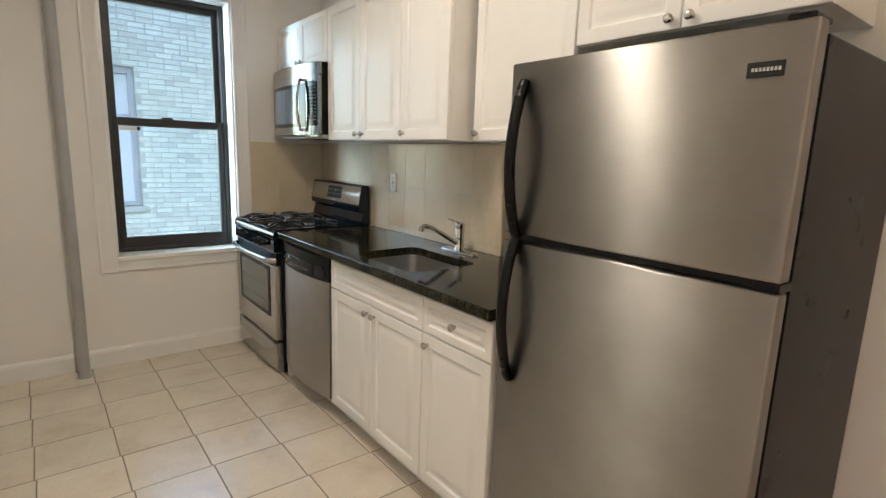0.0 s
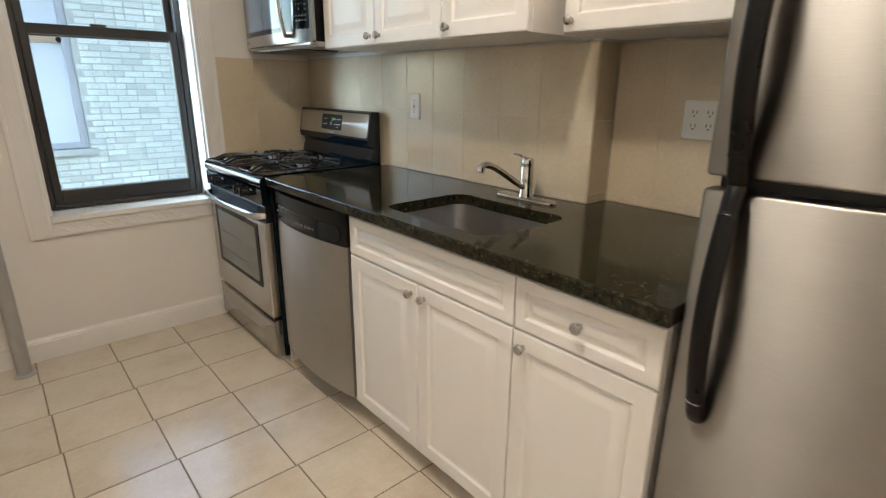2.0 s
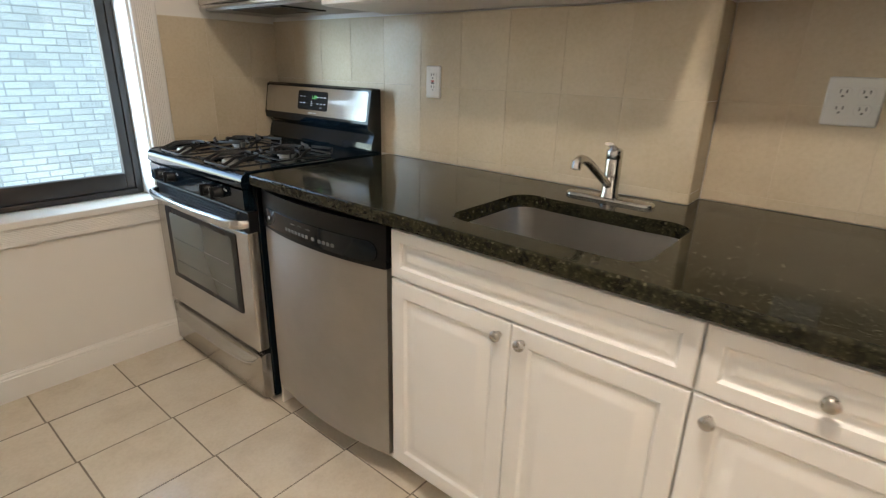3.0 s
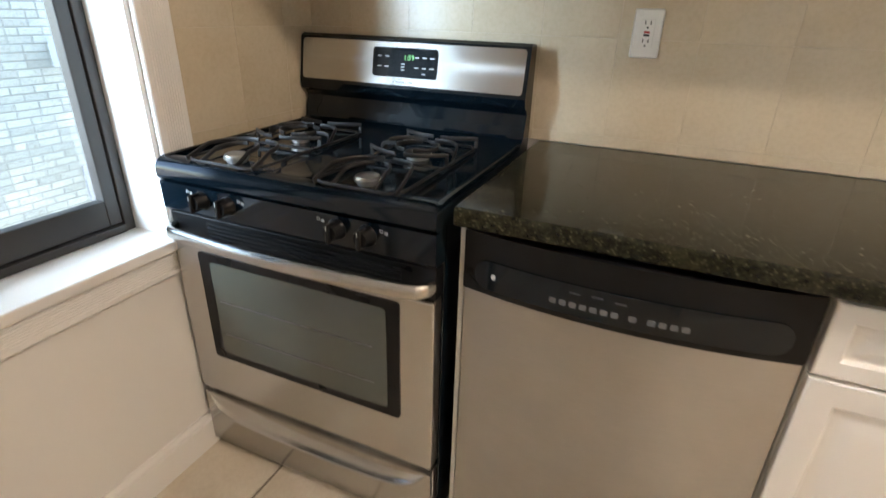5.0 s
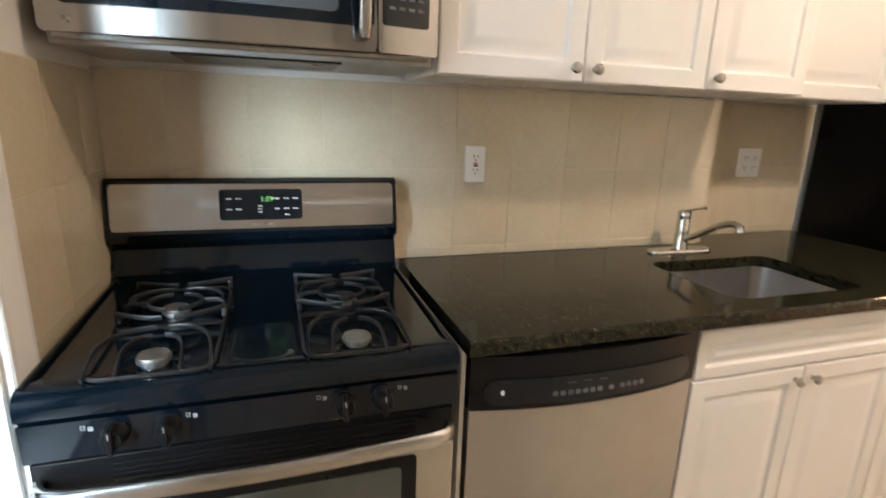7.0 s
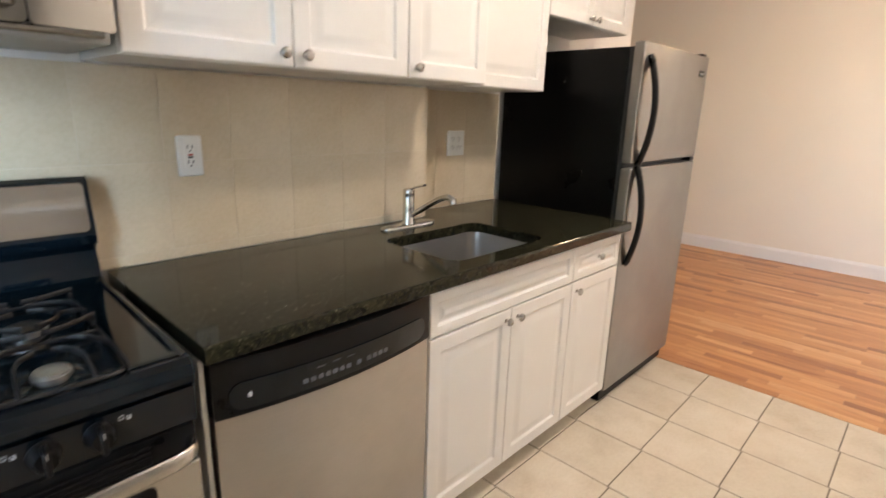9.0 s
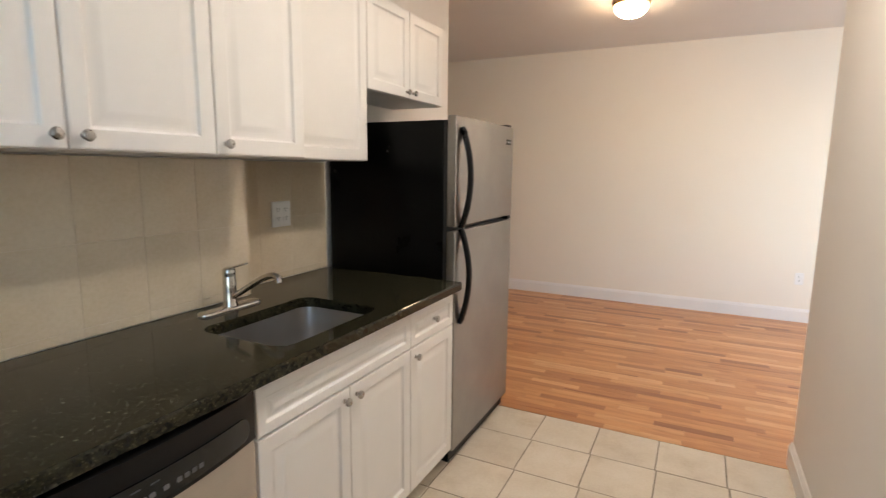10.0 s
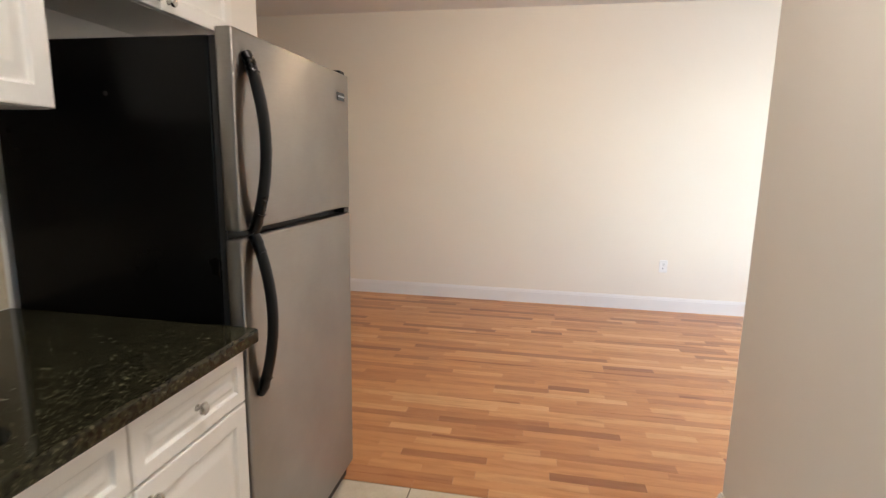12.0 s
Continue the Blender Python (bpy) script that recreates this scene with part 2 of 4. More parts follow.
def glass_mat(name, tint):
    """Thin clear pane: passes light straight, with a Fresnel gloss."""
    m = bpy.data.materials.new(name)
    m.use_nodes = True
    n, l = m.node_tree.nodes, m.node_tree.links
    n.remove(n["Principled BSDF"])
    clear, gloss, mix, fres = n.new("ShaderNodeBsdfTransparent"), n.new("ShaderNodeBsdfGlossy"), n.new("ShaderNodeMixShader"), n.new("ShaderNodeFresnel")
    clear.inputs[0].default_value = (*tint, 1)
    gloss.inputs["Roughness"].default_value = 0.02
    fres.inputs[0].default_value = 1.45
    l.new(fres.outputs[0], mix.inputs[0])
    l.new(clear.outputs[0], mix.inputs[1])
    l.new(gloss.outputs[0], mix.inputs[2])
    l.new(mix.outputs[0], n["Material Output"].inputs[0])
    return m


GLASS = glass_mat("window_glass", (0.96, 0.98, 0.97))
OVEN_GLASS = two_scale("oven_glass", (0.075, 0.085, 0.07), (0.09, 0.10, 0.085), 0.06, big=3, fine=50, relief=0.0, coat=0.5, spread=0.03)
MICRO_GLASS = two_scale("microwave_screen", (0.07, 0.085, 0.095), (0.085, 0.10, 0.11), 0.10, big=3, fine=50, relief=0.0, coat=0.4, spread=0.03)
FAR_GLASS = two_scale("far_window_glass", (0.20, 0.22, 0.26), (0.25, 0.27, 0.31), 0.05, big=3, fine=50, relief=0.0, coat=0.5)


def glow_mat(name, colour, strength):
    m, n, l, b = shader(name, 0.4)
    b.inputs["Base Color"].default_value = (*colour, 1)
    b.inputs["Emission Color"].default_value = (*colour, 1)
    b.inputs["Emission Strength"].default_value = strength
    return m


KITCHEN_GLOBE = glow_mat("kitchen_globe", (1.0, 0.90, 0.79), KITCHEN_LAMP)
LIVING_GLOBE = glow_mat("living_globe", (1.0, 0.73, 0.46), LIVING_LAMP)
CLOCK = glow_mat("clock_green", (0.16, 0.60, 0.14), 0.02)


# ---- mesh helpers ----
def part(name, bm, material, parent=None, label=""):
    me = bpy.data.meshes.new(name)
    bmesh.ops.recalc_face_normals(bm, faces=bm.faces)
    bm.to_mesh(me)
    bm.free()
    me.materials.append(material)
    ob = new(name, me)
    if parent is not None:
        ob.parent = parent
        if parent.type == "EMPTY":
            ob.matrix_parent_inverse = Matrix.Translation(-parent.location)
    if label:
        tagged(ob, label)
    return ob


def thing(name, at, label, category, group="", kind=""):
    ob = new(name)
    ob.empty_display_size = 0.05
    ob.location = at
    return tagged(ob, label, category, group, kind)


def smooth(ob, angle=40):
    for p in ob.data.polygons:
        p.use_smooth = True
    ob.data.set_sharp_from_angle(angle=radians(angle))
    return ob


def box(bm, x0, x1, y0, y1, z0, z1, bevel=0.0, seg=2):
    made = bmesh.ops.create_cube(bm, size=1.0)
    vs = made["verts"]
    for v in vs:
        v.co = Vector(((x0 + x1) / 2 + v.co.x * abs(x1 - x0), (y0 + y1) / 2 + v.co.y * abs(y1 - y0), (z0 + z1) / 2 + v.co.z * abs(z1 - z0)))
    if bevel:
        es = list({e for v in vs for e in v.link_edges})
        bmesh.ops.bevel(bm, geom=es, offset=bevel, segments=seg, affect="EDGES", profile=0.5)
    return bm


def boxed(x0, x1, y0, y1, z0, z1, bevel=0.0, seg=2):
    return box(bmesh.new(), x0, x1, y0, y1, z0, z1, bevel, seg)


def panel(bm, origin, u, v, w, h, profile, cap=True):
    """Nested rectangles: profile rows of (inset, height along the normal); u x v is the normal."""
    o, u, v = Vector(origin), Vector(u), Vector(v)
    nrm = u.cross(v)
    rings = []
    for inset, up in profile:
        ring = []
        for a, b in ((inset, inset), (w - inset, inset), (w - inset, h - inset), (inset, h - inset)):
            ring.append(bm.verts.new(o + u * a + v * b + nrm * up))
        rings.append(ring)
    for r0, r1 in zip(rings, rings[1:]):
        for i in range(4):
            bm.faces.new((r0[i], r0[(i + 1) % 4], r1[(i + 1) % 4], r1[i]))
    if cap:
        bm.faces.new(rings[-1])
        bm.faces.new(list(reversed(rings[0])))
    return bm


def rounded(w, h, r, n=6):
    """Points of a rounded rectangle about the origin."""
    pts = []
    for cx, cy, a0 in ((w / 2 - r, h / 2 - r, 0), (-w / 2 + r, h / 2 - r, 90), (-w / 2 + r, -h / 2 + r, 180), (w / 2 - r, -h / 2 + r, 270)):
        for i in range(n + 1):
            a = radians(a0 + 90 * i / n)
            pts.append((cx + r * math.cos(a), cy + r * math.sin(a)))
    return pts


def loft(bm, loops, cap0=True, cap1=True, close=True):
    """Skin between loops of equal length."""
    rings = [[bm.verts.new(p) for p in lp] for lp in loops]
    n = len(rings[0])
    for r0, r1 in zip(rings, rings[1:]):
        for i in range(n if close else n - 1):
            bm.faces.new((r0[i], r0[(i + 1) % n], r1[(i + 1) % n], r1[i]))
    if cap0:
        bm.faces.new(list(reversed(rings[0])))
    if cap1:
        bm.faces.new(rings[-1])
    return bm


def slab(bm, centre, u, v, w, h, r, t, bevel=0.0015, n=6):
    """A rounded plate, lying from centre up along u x v by t."""
    c, u, v = Vector(centre), Vector(u), Vector(v)
    nn = u.cross(v)
    loops = []
    for inset, up in ((0, 0), (0, t - bevel), (bevel, t)):
        loops.append([c + u * a + v * b + nn * up for a, b in rounded(w - 2 * inset, h - 2 * inset, max(r - inset, 0.0005), n)])
    return loft(bm, loops)


def lathe(bm, centre, axis, profile, n=20):
    """Turned shape: profile rows of (distance along axis, radius)."""
    c, ax = Vector(centre), Vector(axis).normalized()
    side = ax.orthogonal().normalized()
    other = ax.cross(side)
    loops = []
    for d, r in profile:
        loops.append([c + ax * d + (side * math.cos(2 * math.pi * i / n) + other * math.sin(2 * math.pi * i / n)) * max(r, 0.0002) for i in range(n)])
    return loft(bm, loops)


def sweep(bm, pts, wide, tall=None, n=8, closed=False, power=2.0, up=None):
    """A bar along pts with an oval or squarish section; power above 2 squares it."""
    tall = tall or wide
    pts = [Vector(p) for p in pts]
    k = len(pts)
    rings = []
    for i, p in enumerate(pts):
        if closed:
            d = (pts[(i + 1) % k] - pts[i - 1]).normalized()
        else:
            d = (pts[min(i + 1, k - 1)] - pts[max(i - 1, 0)]).normalized()
        ref = Vector(up) if up else Vector((0, 0, 1)) if abs(d.z) < 0.93 else Vector((0, 1, 0))
        s = d.cross(ref).normalized()
        t = s.cross(d)
        ring = []
        for j in range(n):
            a = 2 * math.pi * (j + 0.5) / n
            ca, sa = math.cos(a), math.sin(a)
            ca, sa = math.copysign(abs(ca) ** (2 / power), ca), math.copysign(abs(sa) ** (2 / power), sa)
            ring.append(bm.verts.new(p + s * wide / 2 * ca + t * tall / 2 * sa))
        rings.append(ring)
    for a, b in zip(rings, rings[1:] + ([rings[0]] if closed else [])):
        for j in range(n):
            bm.faces.new((a[j], a[(j + 1) % n], b[(j + 1) % n], b[j]))
    if not closed:
        bm.faces.new(list(reversed(rings[0])))
        bm.faces.new(rings[-1])
    return bm


def writing(text, size, m, material, parent, label=""):
    cu = bpy.data.curves.new("digits", "FONT")
    cu.body, cu.size, cu.extrude, cu.align_x, cu.align_y = text, size, 0.0004, "CENTER", "CENTER"
    tmp = bpy.data.objects.new("digits", cu)
    scene.collection.objects.link(tmp)
    bpy.context.view_layer.update()
    me = bpy.data.meshes.new_from_object(tmp.evaluated_get(bpy.context.evaluated_depsgraph_get()))
    bpy.data.objects.remove(tmp)
    me.transform(m)
    me.materials.clear()
    me.materials.append(material)
    ob = new("digits", me)
    ob.parent = parent
    if parent.type == "EMPTY":
        ob.matrix_parent_inverse = Matrix.Translation(-parent.location)
    return ob


# ---- structure ----
CEIL = 2.70
EAST = 0.012          # plaster behind the tiles
RECESS = 0.13
WEST = -2.08
FAR = -6.37
WIN_L, WIN_R, WIN_B, WIN_T = -1.375, -0.635, 0.70, 2.33


def structure(name, bm, mat, label, category):
    return tagged(part(name, bm, mat), label, category, kind="structure")


bm = boxed(-5.6, 4.2, FAR - 0.2, 0.0, -0.12, -0.0015)
structure("floor", bm, GROUT, "concrete floor bed with sandy grout", "floor")
structure("ceiling", boxed(-5.7, 4.3, FAR - 0.2, 0.30, CEIL, CEIL + 0.148), CEILING_PAINT, "smooth off-white painted ceiling", "ceiling")

bm = bmesh.new()
box(bm, -2.75, WIN_L, 0.0, 0.24, -0.1, CEIL)
box(bm, WIN_R, RECESS + 0.2, 0.0, 0.24, -0.1, CEIL)
box(bm, WIN_L, WIN_R, 0.0, 0.24, -0.1, WIN_B - 0.03)
box(bm, WIN_L, WIN_R, 0.0, 0.24, WIN_T, CEIL)
structure("wall_north", bm, PAINT, "warm white painted plaster wall around the window", "wall")
bm = bmesh.new()
box(bm, EAST, RECESS + 0.2, -1.983, 0.0, -0.1, CEIL)
box(bm, RECESS, RECESS + 0.2, -4.02, -1.983, -0.1, CEIL)
structure("wall_east", bm, PAINT, "off-white painted kitchen wall behind the cabinets", "wall")
structure("wall_west", boxed(WEST - 0.15, WEST, -3.395, -1.55, -0.1, CEIL, 0.006), PAINT, "warm white painted wall ending at the living room", "wall")
bm = boxed(-2.75, -2.6, -1.70, 0.0, -0.1, CEIL)
box(bm, -2.6, WEST - 0.15, -1.70, -1.55, -0.1, CEIL)
structure("wall_alcove", bm, PAINT, "warm white painted wall of the shallow alcove", "wall")
structure("wall_south", boxed(-5.6, 4.2, FAR - 0.15, FAR, -0.1, CEIL), CREAM, "cream painted far wall of the living room", "wall")
structure("wall_living_east", boxed(4.0, 4.15, FAR, -4.02, -0.1, CEIL), CREAM, "plain cream painted living room wall", "wall")
structure("wall_hall", boxed(RECESS + 0.2, 4.0, -4.02, -3.87, -0.1, CEIL), CREAM, "plain cream painted living room side wall", "wall")
bm = bmesh.new()
box(bm, -5.6, -4.65, -3.395, -3.245, -0.1, CEIL)
box(bm, -3.25, WEST - 0.15, -3.395, -3.245, -0.1, CEIL)
box(bm, -4.65, -3.25, -3.395, -3.245, -0.1, 0.62)
box(bm, -4.65, -3.25, -3.395, -3.245, 2.22, CEIL)
structure("wall_living_north", bm, CREAM, "cream living room wall with a window opening", "wall")
structure("wall_living_west", boxed(-5.75, -5.6, FAR, -3.21, -0.1, CEIL), CREAM, "plain cream painted living room wall", "wall")


def skirting(name, p0, p1, out, h=0.115, t=0.017):
    """A moulded baseboard from p0 to p1 on the floor, standing proud along out."""
    p0, p1, o = Vector(p0), Vector(p1), Vector(out)
    prof = [(0, 0), (t, 0), (t, h * 0.80), (t * 0.75, h * 0.82), (t * 0.75, h * 0.88), (t * 0.35, h * 0.96), (t * 0.3, h), (0, h)]
    bm = bmesh.new()
    loft(bm, [[p + o * a + Vector((0, 0, b)) for a, b in prof] for p in (p0, p1)])
    return structure(name, bm, TRIM, "white painted moulded baseboard", "baseboard")


skirting("baseboard_north", (-2.6, 0, 0), (-0.02, 0, 0), (0, -1, 0))
skirting("baseboard_west", (WEST, -1.55, 0), (WEST, -3.395, 0), (1, 0, 0))
skirting("baseboard_south_1", (-5.6, FAR, 0), (-1.8105, FAR, 0), (0, 1, 0), 0.13)
skirting("baseboard_south_2", (-1.8085, FAR, 0), (4.0, FAR, 0), (0, 1, 0), 0.129)

# ---- window ----
window = thing("window_1", ((WIN_L + WIN_R) / 2, 0.1, WIN_B), "dark bronze double-hung sash window above a white sill", "window", kind="structure")


def casing_board(name, origin, u, v, w, h):
    """A reeded board: flutes run along v."""
    o, u, v = Vector(origin), Vector(u), Vector(v)
    nn = u.cross(v)
    prof = [(0, 0), (0, 0.015), (0.004, 0.018)]
    k = 9
    a0, a1 = 0.016, w - 0.016
    prof.append((a0, 0.018))
    for i in range(k):
        s = a0 + (a1 - a0) * i / k
        d = (a1 - a0) / k
        prof += [(s + d * 0.15, 0.0165), (s + d * 0.5, 0.0160), (s + d * 0.85, 0.0165), (s + d, 0.018)]
    prof += [(w - 0.004, 0.018), (w, 0.015), (w, 0)]
    bm = bmesh.new()
    loft(bm, [[o + u * a + v * b + nn * c for a, c in prof] for b in (0, h)])
    return part(name, bm, TRIM, window)


casing_board("casing", (WIN_R, 0, WIN_B - 0.1), (1, 0, 0), (0, 0, 1), 0.095, WIN_T - WIN_B + 0.2)
casing_board("casing", (WIN_L - 0.095, 0, WIN_B - 0.1), (1, 0, 0), (0, 0, 1), 0.095, WIN_T - WIN_B + 0.2)
casing_board("casing", (WIN_L, 0, WIN_B - 0.1), (0, 0, 1), (-1, 0, 0), 0.09, -(WIN_R - WIN_L))
casing_board("casing", (WIN_L, 0, WIN_T + 0.005), (0, 0, 1), (-1, 0, 0), 0.095, -(WIN_R - WIN_L))
part("window_sill", boxed(WIN_L + 0.002, WIN_R - 0.002, -0.03, 0.25, WIN_B - 0.03, WIN_B - 0.002, 0.004), TRIM, window, "white painted sill")
for x0, x1 in ((WIN_L, WIN_L + 0.012), (WIN_R - 0.012, WIN_R)):
    part("jamb", boxed(x0, x1, -0.003, 0.235, WIN_B, WIN_T, 0.002), TRIM, window)
part("head_jamb", boxed(WIN_L + 0.012, WIN_R - 0.012, 0.0, 0.235, WIN_T - 0.012, WIN_T, 0.002), TRIM, window)
GL, GR = WIN_L + 0.013, WIN_R - 0.013
for x0, x1 in ((GL, GL + 0.028), (GR - 0.028, GR)):
    part("frame_track", boxed(x0, x1, 0.125, 0.22, WIN_B, WIN_T - 0.013, 0.003), SASH, window, "dark bronze sash track")
part("frame_head", boxed(GL + 0.028, GR - 0.028, 0.125, 0.22, WIN_T - 0.04, WIN_T - 0.013, 0.003), SASH, window)
part("frame_foot", boxed(GL + 0.028, GR - 0.028, 0.12, 0.222, WIN_B, WIN_B + 0.022, 0.003), SASH, window)


def sash(name, y0, y1, z0, z1, low, high):
    bm = bmesh.new()
    a, b = GL + 0.029, GR - 0.029
    box(bm, a, a + 0.034, y0, y1, z0, z1, 0.003)
    box(bm, b - 0.034, b, y0, y1, z0, z1, 0.003)
    box(bm, a + 0.034, b - 0.034, y0, y1, z0, z0 + low, 0.003)
    box(bm, a + 0.034, b - 0.034, y0, y1, z1 - high, z1, 0.003)
    s = part(name, bm, SASH, window, "dark bronze aluminium sash")
    g = part("pane", boxed(a + 0.03, b - 0.03, (y0 + y1) / 2 - 0.002, (y0 + y1) / 2 + 0.002, z0 + low - 0.004, z1 - high + 0.004), GLASS, s, "clear glass pane")
    g.visible_shadow = False
    return s


lower = sash("lower_sash", 0.130, 0.163, WIN_B + 0.024, 1.555, 0.068, 0.045)
upper = sash("upper_sash", 0.176, 0.208, 1.505, WIN_T - 0.042, 0.045, 0.035)
bm = bmesh.new()
slab(bm, (-1.02, 0.146, 1.5555), (1, 0, 0), (0, 1, 0), 0.07, 0.022, 0.008, 0.012)
part("sash_lock", bm, SASH, window)
bm = bmesh.new()
box(bm, GL + 0.065, GL + 0.165, 0.125, 0.130, 1.475, 1.50, 0.001)
part("tilt_sticker", bm, PLATE, window, "white paper sticker")
bm = bmesh.new()
lathe(bm, (GL + 0.172, 0.130, 1.488), (0, -1, 0), [(0, 0.012), (0.006, 0.0115), (0.008, 0.009), (0.0085, 0)], 16)
smooth(part("sash_button", bm, SASH, window, "dark round sash button"))

# ---- courtyard outside ----
structure("wall_facade", boxed(-6, 5, 0.0, 0.24, CEIL + 0.15, 9.0), MORTAR, "upper outside wall of this building", "wall")
structure("roof", boxed(-6, 5, FAR - 0.3, 0.24, 9.0, 9.2), MORTAR, "flat roof of this building", "roof")
structure("ground", boxed(-60, 60, 0.26, 60, -3.2, -3.0), GROUND, "grey concrete courtyard ground", "ground")
OPP = 4.0
house = thing("neighbour_building", (0, OPP + 0.15, -3.0), "pale painted brick building across the narrow courtyard", "building")
OW_L, OW_R, OW_B, OW_T = -1.62, -0.665, 0.60, 2.34
bm = bmesh.new()
box(bm, -1.95, OW_L, OPP, OPP + 0.3, -3, 3.4)
box(bm, OW_R, 9, OPP, OPP + 0.3, -3, 3.4)
box(bm, OW_L, OW_R, OPP, OPP + 0.3, -3, OW_B)
box(bm, OW_L, OW_R, OPP, OPP + 0.3, OW_T, 3.4)
mortar_wall = part("wall", bm, MORTAR, house, "painted mortar wall")
owin = part("window", boxed(OW_L, OW_R, OPP + 0.13, OPP + 0.16, OW_B, OW_T), BLIND, house, "grey framed sash window with drawn blind")
bm = bmesh.new()
for x0, x1, z0, z1 in ((OW_L, OW_L + 0.07, OW_B, OW_T), (OW_R - 0.07, OW_R, OW_B, OW_T), (OW_L + 0.07, OW_R - 0.07, OW_T - 0.09, OW_T), (OW_L + 0.07, OW_R - 0.07, OW_B, OW_B + 0.06), (OW_L + 0.07, OW_R - 0.07, 1.69, 1.76)):
    box(bm, x0, x1, OPP + 0.07, OPP + 0.13, z0, z1, 0.006)
part("frame", bm, GREY_FRAME, owin)
part("sill", boxed(OW_L - 0.06, OW_R + 0.06, OPP - 0.05, OPP + 0.07, OW_B - 0.075, OW_B, 0.008), MORTAR, owin, "painted stone sill")
part("roof", boxed(-1.98, 9.1, OPP - 0.05, OPP + 0.6, 3.4, 3.55, 0.02), MORTAR, house, "flat stone coping")


vent = part("air_conditioner", boxed(1.55, 1.98, OPP - 0.20, OPP, 0.70, 0.95, 0.01), BLIND, house, "pale wall air conditioner box")
bm = bmesh.new()
for k in range(6):
    box(bm, 1.58, 1.95, OPP - 0.206, OPP - 0.199, 0.73 + k * 0.034, 0.745 + k * 0.034)
part("grille", bm, GREY_FRAME, vent)
part("basement_panel", boxed(1.55, 2.0, OPP - 0.03, OPP, -0.70, -0.20, 0.006), GREY_FRAME, house, "grey metal panel on the brick wall")


# ---- cabinets ----
DOOR = [(0, 0), (0, 0.0145), (0.0012, 0.0172), (0.0045, 0.019), (0.007, 0.019), (0.044, 0.019), (0.047, 0.0185), (0.0500, 0.0155), (0.0520, 0.0120), (0.0550, 0.0103), (0.0590, 0.0100), (0.066, 0.0108), (0.076, 0.0140), (0.086, 0.0176), (0.091, 0.0185), (0.095, 0.0185)]
DRAWER = [(0, 0), (0, 0.0145), (0.0012, 0.0172), (0.0045, 0.019), (0.007, 0.019), (0.029, 0.019), (0.032, 0.0185), (0.0345, 0.0155), (0.0362, 0.0120), (0.0385, 0.0103), (0.042, 0.0100), (0.0465, 0.0108), (0.053, 0.0140), (0.0590, 0.0176), (0.062, 0.0185), (0.064, 0.0185)]


def front(name, parent, x, y0, y1, z0, z1, profile=DOOR):
    """A moulded front that faces -x; x is its back, y0 above y1."""
    bm = bmesh.new()
    panel(bm, (x, y0 - 0.0015, z0), (0, -1, 0), (0, 0, 1), y0 - y1 - 0.003, z1 - z0, profile)
    return smooth(part(name, bm, FOIL, parent), 32)


def knob(parent, x, y, z):
    bm = bmesh.new()
    lathe(bm, (x, y, z), (-1, 0, 0), [(0, 0.008), (0.002, 0.008), (0.004, 0.0055), (0.012, 0.0055), (0.015, 0.0135), (0.020, 0.0145), (0.024, 0.0125), (0.0265, 0.007), (0.027, 0.0)], 18)
    return smooth(part("knob", bm, NICKEL, parent, "round brushed nickel knob"))


def carcass(parent, x0, x1, y0, y1, z0, z1):
    return part("body", boxed(x0, x1, y1, y0, z0, z1, 0.001, 1), FOIL, parent)


UB, UT = 1.450, 2.20
FRONT = -0.305
c = thing("wall_cabinet", (FRONT / 2, -1.19, UB), "white raised-panel two-door wall cabinet above the counter", "cabinet", "kitchen wall cabinets")
carcass(c, FRONT, -0.002, -0.796, -1.583, UB, UT)
d = front("door", c, FRONT - 0.001, -0.797, -1.190, UB + 0.002, UT - 0.002)
knob(d, FRONT - 0.020, -1.158, UB + 0.034)
d = front("door", c, FRONT - 0.001, -1.190, -1.582, UB + 0.002, UT - 0.002)
knob(d, FRONT - 0.020, -1.222, UB + 0.034)
c = thing("wall_cabinet", (FRONT / 2, -1.77, UB), "white raised-panel single-door wall cabinet above the sink", "cabinet", "kitchen wall cabinets")
carcass(c, FRONT, -0.002, -1.584, -1.955, UB, UT)
d = front("door", c, FRONT - 0.001, -1.584, -1.955, UB + 0.002, UT - 0.002)
knob(d, FRONT - 0.020, -1.615, UB + 0.034)
RF = -0.188
c = thing("wall_cabinet", (RF / 2, -2.23, UB), "white raised-panel wall cabinet set back beside the refrigerator", "cabinet", "kitchen wall cabinets")
carcass(c, RF, 0.117, -1.987, -2.508, UB, UT)
d = front("door", c, RF - 0.001, -1.987, -2.508, UB + 0.002, UT - 0.002)
knob(d, RF - 0.020, -2.015, UB + 0.034)
c = thing("wall_cabinet", (RF / 2, -2.88, 1.772), "short white two-door wall cabinet above the refrigerator", "cabinet", "kitchen wall cabinets")
carcass(c, RF, 0.128, -2.512, -3.262, 1.772, UT)
d = front("door", c, RF - 0.001, -2.512, -2.887, 1.774, UT - 0.002)
knob(d, RF - 0.020, -2.857, 1.803)
d = front("door", c, RF - 0.001, -2.887, -3.261, 1.774, UT - 0.002)
knob(d, RF - 0.020, -2.920, 1.803)
c = thing("wall_cabinet", (FRONT / 2, -0.40, 1.9), "short white two-door wall cabinet above the microwave", "cabinet", "kitchen wall cabinets")
carcass(c, FRONT, -0.002, -0.012, -0.792, 1.906, UT)
d = front("door", c, FRONT - 0.001, -0.013, -0.402, 1.908, UT - 0.002, DRAWER)
knob(d, FRONT - 0.020, -0.372, 1.94)
